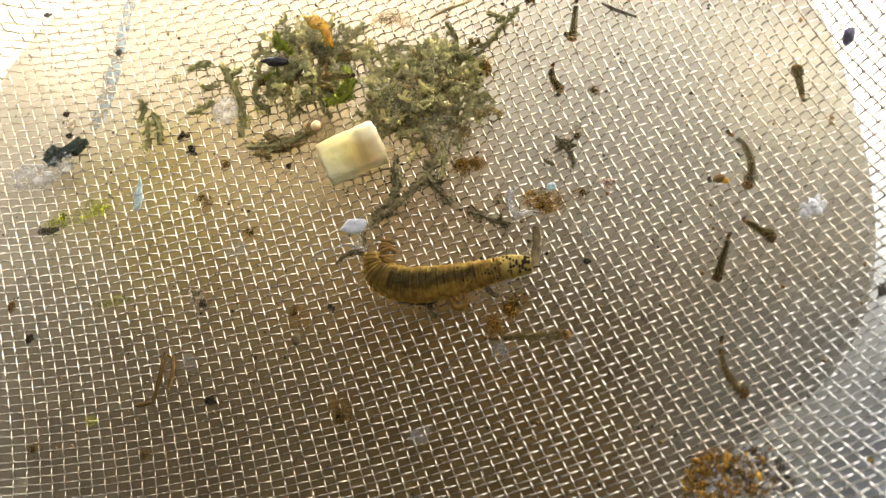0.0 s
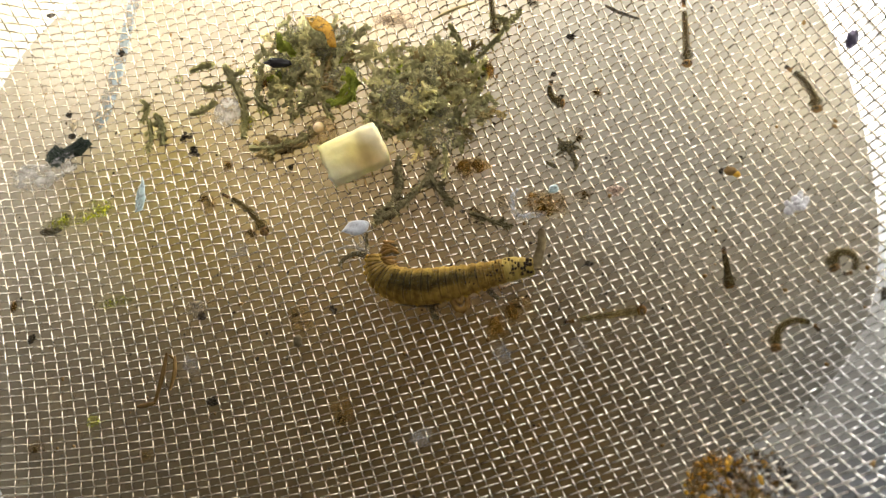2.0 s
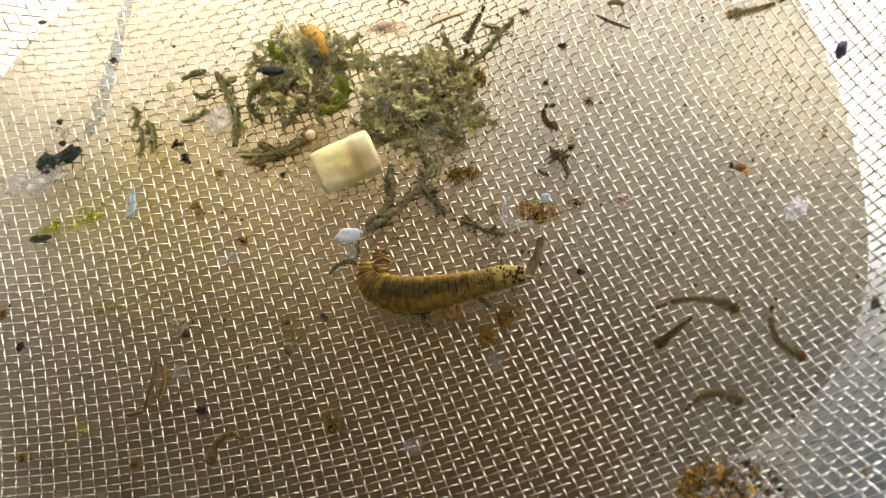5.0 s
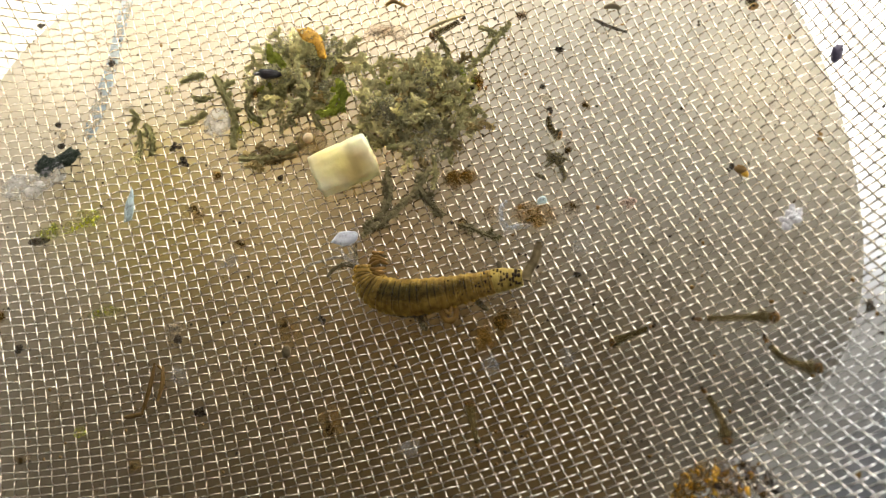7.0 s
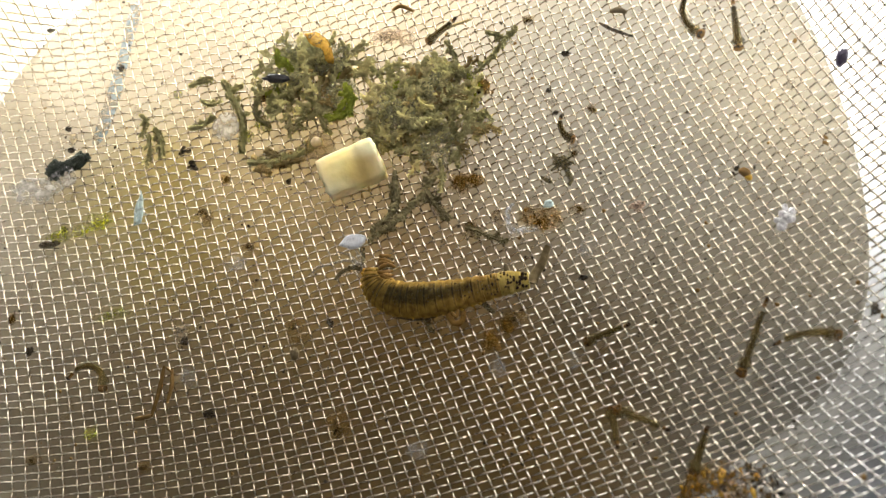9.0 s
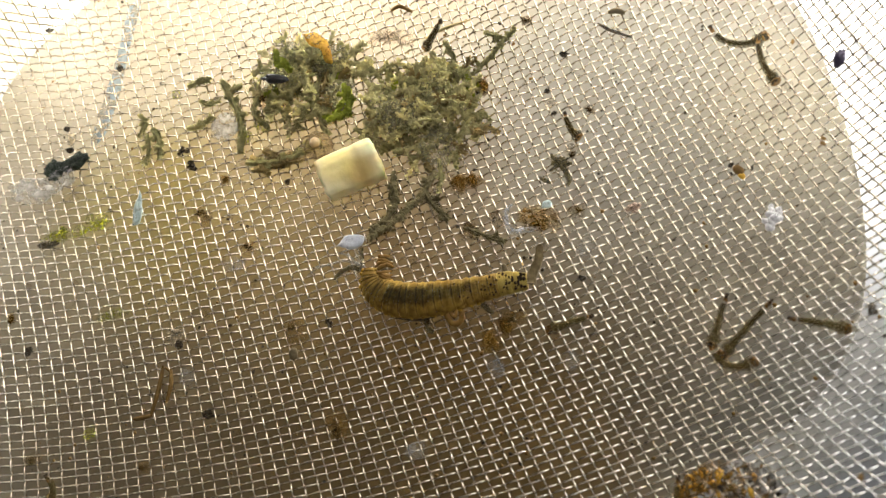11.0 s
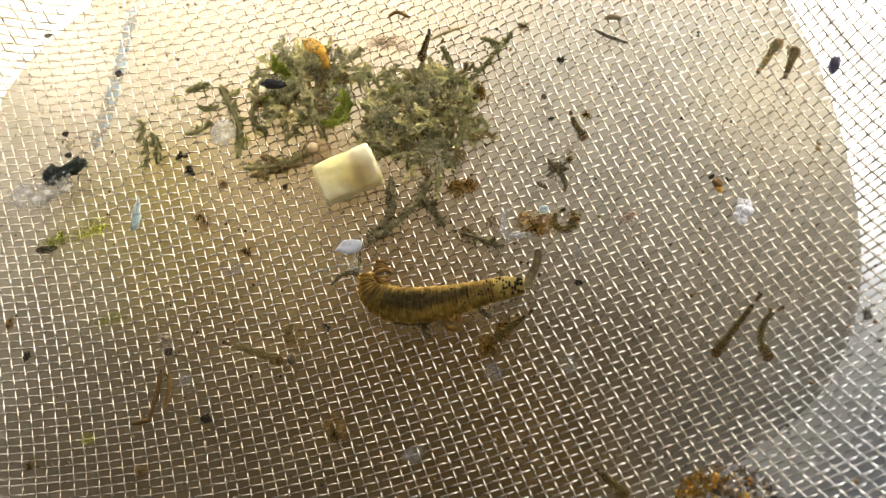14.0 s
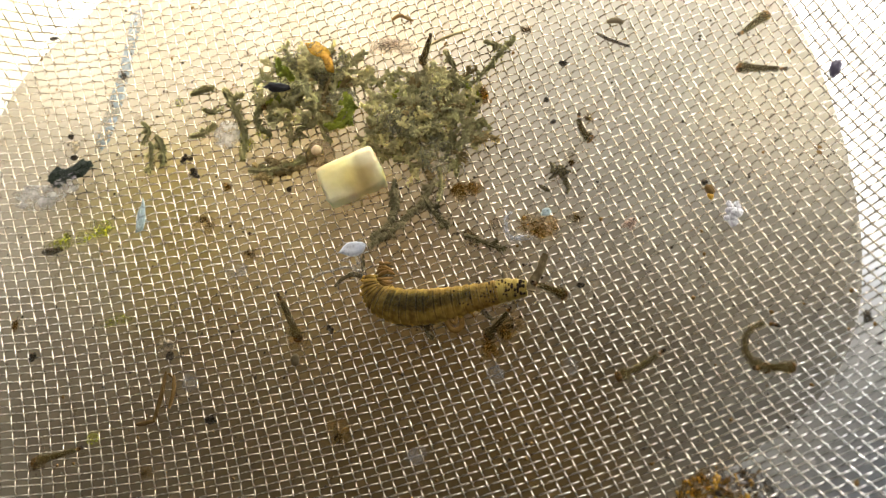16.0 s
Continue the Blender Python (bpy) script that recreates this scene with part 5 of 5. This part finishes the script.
    swim(larvae["I"], 6.75, 5, [
        (0, -62.1, 9.3, -69.3, 12.2, 0), (2, -61.5, 7.9, -67.4, 9.1, 0), (2.5, -58.1, 5.2, -64.1, 7.1, 0), (3, -37.9, 0.0, -37.3, 2.6, 1),
        (3.5, -36.1, -3.4, -35.7, 0.7, 1), (4, -47.5, -7.4, -42.3, -3.4, -1), (6.5, -56.2, -11.4, -51.3, -9.7, 0), (7, -53.1, -12.1, -48.0, -11.6, 0),
        (7.5, -47.1, -12.5, -41.1, -12.0, 1), (8, -43.0, -13.1, -38.3, -13.0, 1), (8.5, -37.6, -14.1, -41.7, -12.8, -1), (9, -37.0, -14.4, -41.2, -12.9, -1),
        (11.5, -43.6, -26.3, -41.4, -24.8, 0), (12, -38.9, -26.0, -40.8, -24.3, 0), (12.5, -37.2, -26.4, -40.8, -25.0, 0), (13, -42.1, -23.5, -37.8, -24.7, 0),
        (13.5, -43.2, -22.7, -47.8, -21.1, 0), (14, -52.6, -21.2, -58.2, -19.3, 0), (15.5, -52.1, -22.3, -46.6, -20.5, 0), (16, -45.9, -21.3, -38.1, -19.5, 0),
    ])
    swim(larvae["J"], 5.53, 5, [
        (0, 35.0, 13.4, 34.8, 8.6, 0), (0.5, 34.8, 13.1, 34.9, 8.7, 0), (1, 35.0, 6.2, 39.0, 7.3, 1), (1.5, 34.7, 3.1, 32.7, 5.8, 1),
        (2, 35.9, 8.3, 33.6, 13.1, -1), (2.5, 29.7, 18.9, 31.9, 21.3, 0), (3, 30.6, 20.2, 32.1, 25.0, 0), (3.5, 32.3, 19.3, 32.4, 24.1, 0),
        (4, 31.5, 20.9, 34.3, 16.1, -1), (6.5, 32.7, 21.4, 30.7, 26.7, 0), (7, 32.8, 21.1, 31.3, 26.4, 0), (7.5, 33.8, 20.9, 31.7, 24.9, 0),
        (8, 33.7, 19.6, 31.4, 23.0, 0), (8.5, 31.8, 19.8, 29.5, 24.0, 0), (9, 30.5, 17.3, 30.3, 22.9, 0), (11.5, 34.7, 13.5, 32.4, 18.0, 1),
        (12, 35.1, 14.8, 31.7, 16.5, 1), (12.5, 36.5, 15.4, 31.8, 15.4, 1), (13, 36.9, 15.9, 32.7, 14.1, 1), (13.5, 37.2, 16.9, 33.0, 13.8, 1),
        (14, 36.6, 18.1, 34.8, 13.7, 0), (14.5, 37.0, 18.6, 34.3, 14.4, 0), (15, 34.1, 16.3, 37.7, 14.4, 1), (15.5, 32.7, 16.9, 36.2, 14.1, 1),
        (16, 30.9, 17.2, 35.0, 15.0, 0),
    ])
    swim(larvae["K"], 6.62, 4, [
        (0, 29.3, 1.4, 28.1, 7.2, -1), (0.5, 22.8, 6.0, 26.5, 6.8, 0), (1, 20.5, 11.7, 21.7, 12.4, 1), (1.5, 24.4, 14.9, 23.7, 21.8, 1),
        (2, 24.8, 15.3, 24.8, 21.5, 0), (2.5, 24.7, 15.3, 25.1, 21.9, 0), (3, 24.7, 15.6, 25.3, 21.5, 0), (3.5, 25.4, 23.9, 26.2, 30.4, 0),
        (4, 26.0, 26.8, 26.9, 33.4, 0), (6.5, 27.7, 29.2, 28.2, 35.9, 0), (8, 27.5, 24.8, 27.1, 30.9, 0), (8.5, 27.4, 21.2, 27.0, 27.3, 1),
        (9, 27.4, 19.9, 26.8, 25.3, 1), (11.5, 34.8, 19.3, 29.2, 19.5, 1), (12, 35.8, 19.2, 30.2, 18.5, 1), (12.5, 35.6, 19.2, 30.3, 17.6, 1),
        (13, 35.6, 19.5, 32.0, 17.4, 1), (13.5, 35.3, 20.0, 32.7, 15.8, 0), (14, 35.4, 19.8, 32.5, 14.9, 0), (14.5, 35.6, 21.0, 32.7, 15.7, 0),
        (15, 34.7, 21.8, 31.9, 17.7, -1), (15.5, 34.4, 21.8, 32.0, 17.8, 0), (16, 34.5, 23.6, 31.0, 19.5, 0),
    ])
    swim(larvae["M"], 4.33, 3.5, [
        (0, 13.7, 19.4, 14.5, 23.4, 0), (0.5, 6.2, 22.5, 9.2, 23.5, 0), (1.5, 5.3, 21.9, 5.1, 25.8, 0), (3.5, 4.8, 21.8, 5.5, 25.1, 0),
        (7, -0.9, 23.1, 3.6, 24.9, 0), (9, -2.0, 23.6, 1.7, 25.2, 0), (12.5, -2.3, 22.9, -0.2, 24.5, 0), (16, -2.7, 22.8, -0.7, 24.3, 0),
    ])
    swim(larvae["N"], 3.51, 1.2, [
        (0, 12.4, 14.7, 11.5, 17.8, 1), (3.5, 12.2, 12.6, 10.9, 15.0, 1), (7, 13.1, 11.1, 12.1, 13.9, 1), (9, 13.8, 11.0, 12.5, 13.8, 1),
        (12.5, 15.1, 11.3, 13.5, 14.6, 1), (16, 15.9, 11.8, 14.7, 14.9, 1),
    ])

    drift(white_fluff, 2.0, [(0, 35.5, -0.2), (1.5, 33.7, 0.3), (3.5, 34.7, 1.2), (7, 34.6, 0.4), (9, 33.6, 0.8), (12.5, 31.8, 1.2), (14.5, 30.1, 2.5), (16, 29.4, 2.5)], 3)
    drift(pink_grain, 1.2, [(0, 16.7, 3.9), (1.5, 17.0, 3.4), (3.5, 17.7, 3.3), (7, 19.6, 3.1), (9, 19.9, 3.1), (12.5, 19.5, 2.8), (14.5, 19.6, 2.5), (16, 19.5, 2.2)], 2)
    drift(dark_bit, 1.0, [(0, 27.1, 3.6), (1.5, 27.7, 4.3), (3.5, 29.1, 5.4), (7, 30.3, 5.9), (9, 30.2, 6.0), (12.5, 29.2, 6.5), (14.5, 27.9, 5.5), (16, 27.3, 5.4)], -4)
    drift(round_fuzz, 1.2, [(0, -28.8, -5.0), (1.5, -29.0, -6.0), (3.5, -29.2, -6.8), (7, -30.3, -7.6), (9, -30.6, -7.5), (12.5, -31.6, -8.0), (14.5, -32.2, -8.0), (16, -32.4, -8.3)], -1)
    walk(tail_tube, [(t, rig(tail_base.x, tail_base.y, tail_base.z, 0, 0, a)) for t, a in (
        (0, 86), (0.7, 80), (1.5, 82), (2.5, 76), (3.5, 68), (4.2, 70), (6.3, 67), (7, 67), (8, 70), (9, 64), (10, 70), (11.4, 74), (12.5, 80),
        (13.5, 74), (14.5, 68), (15.2, 66), (16, 64))])


motions()
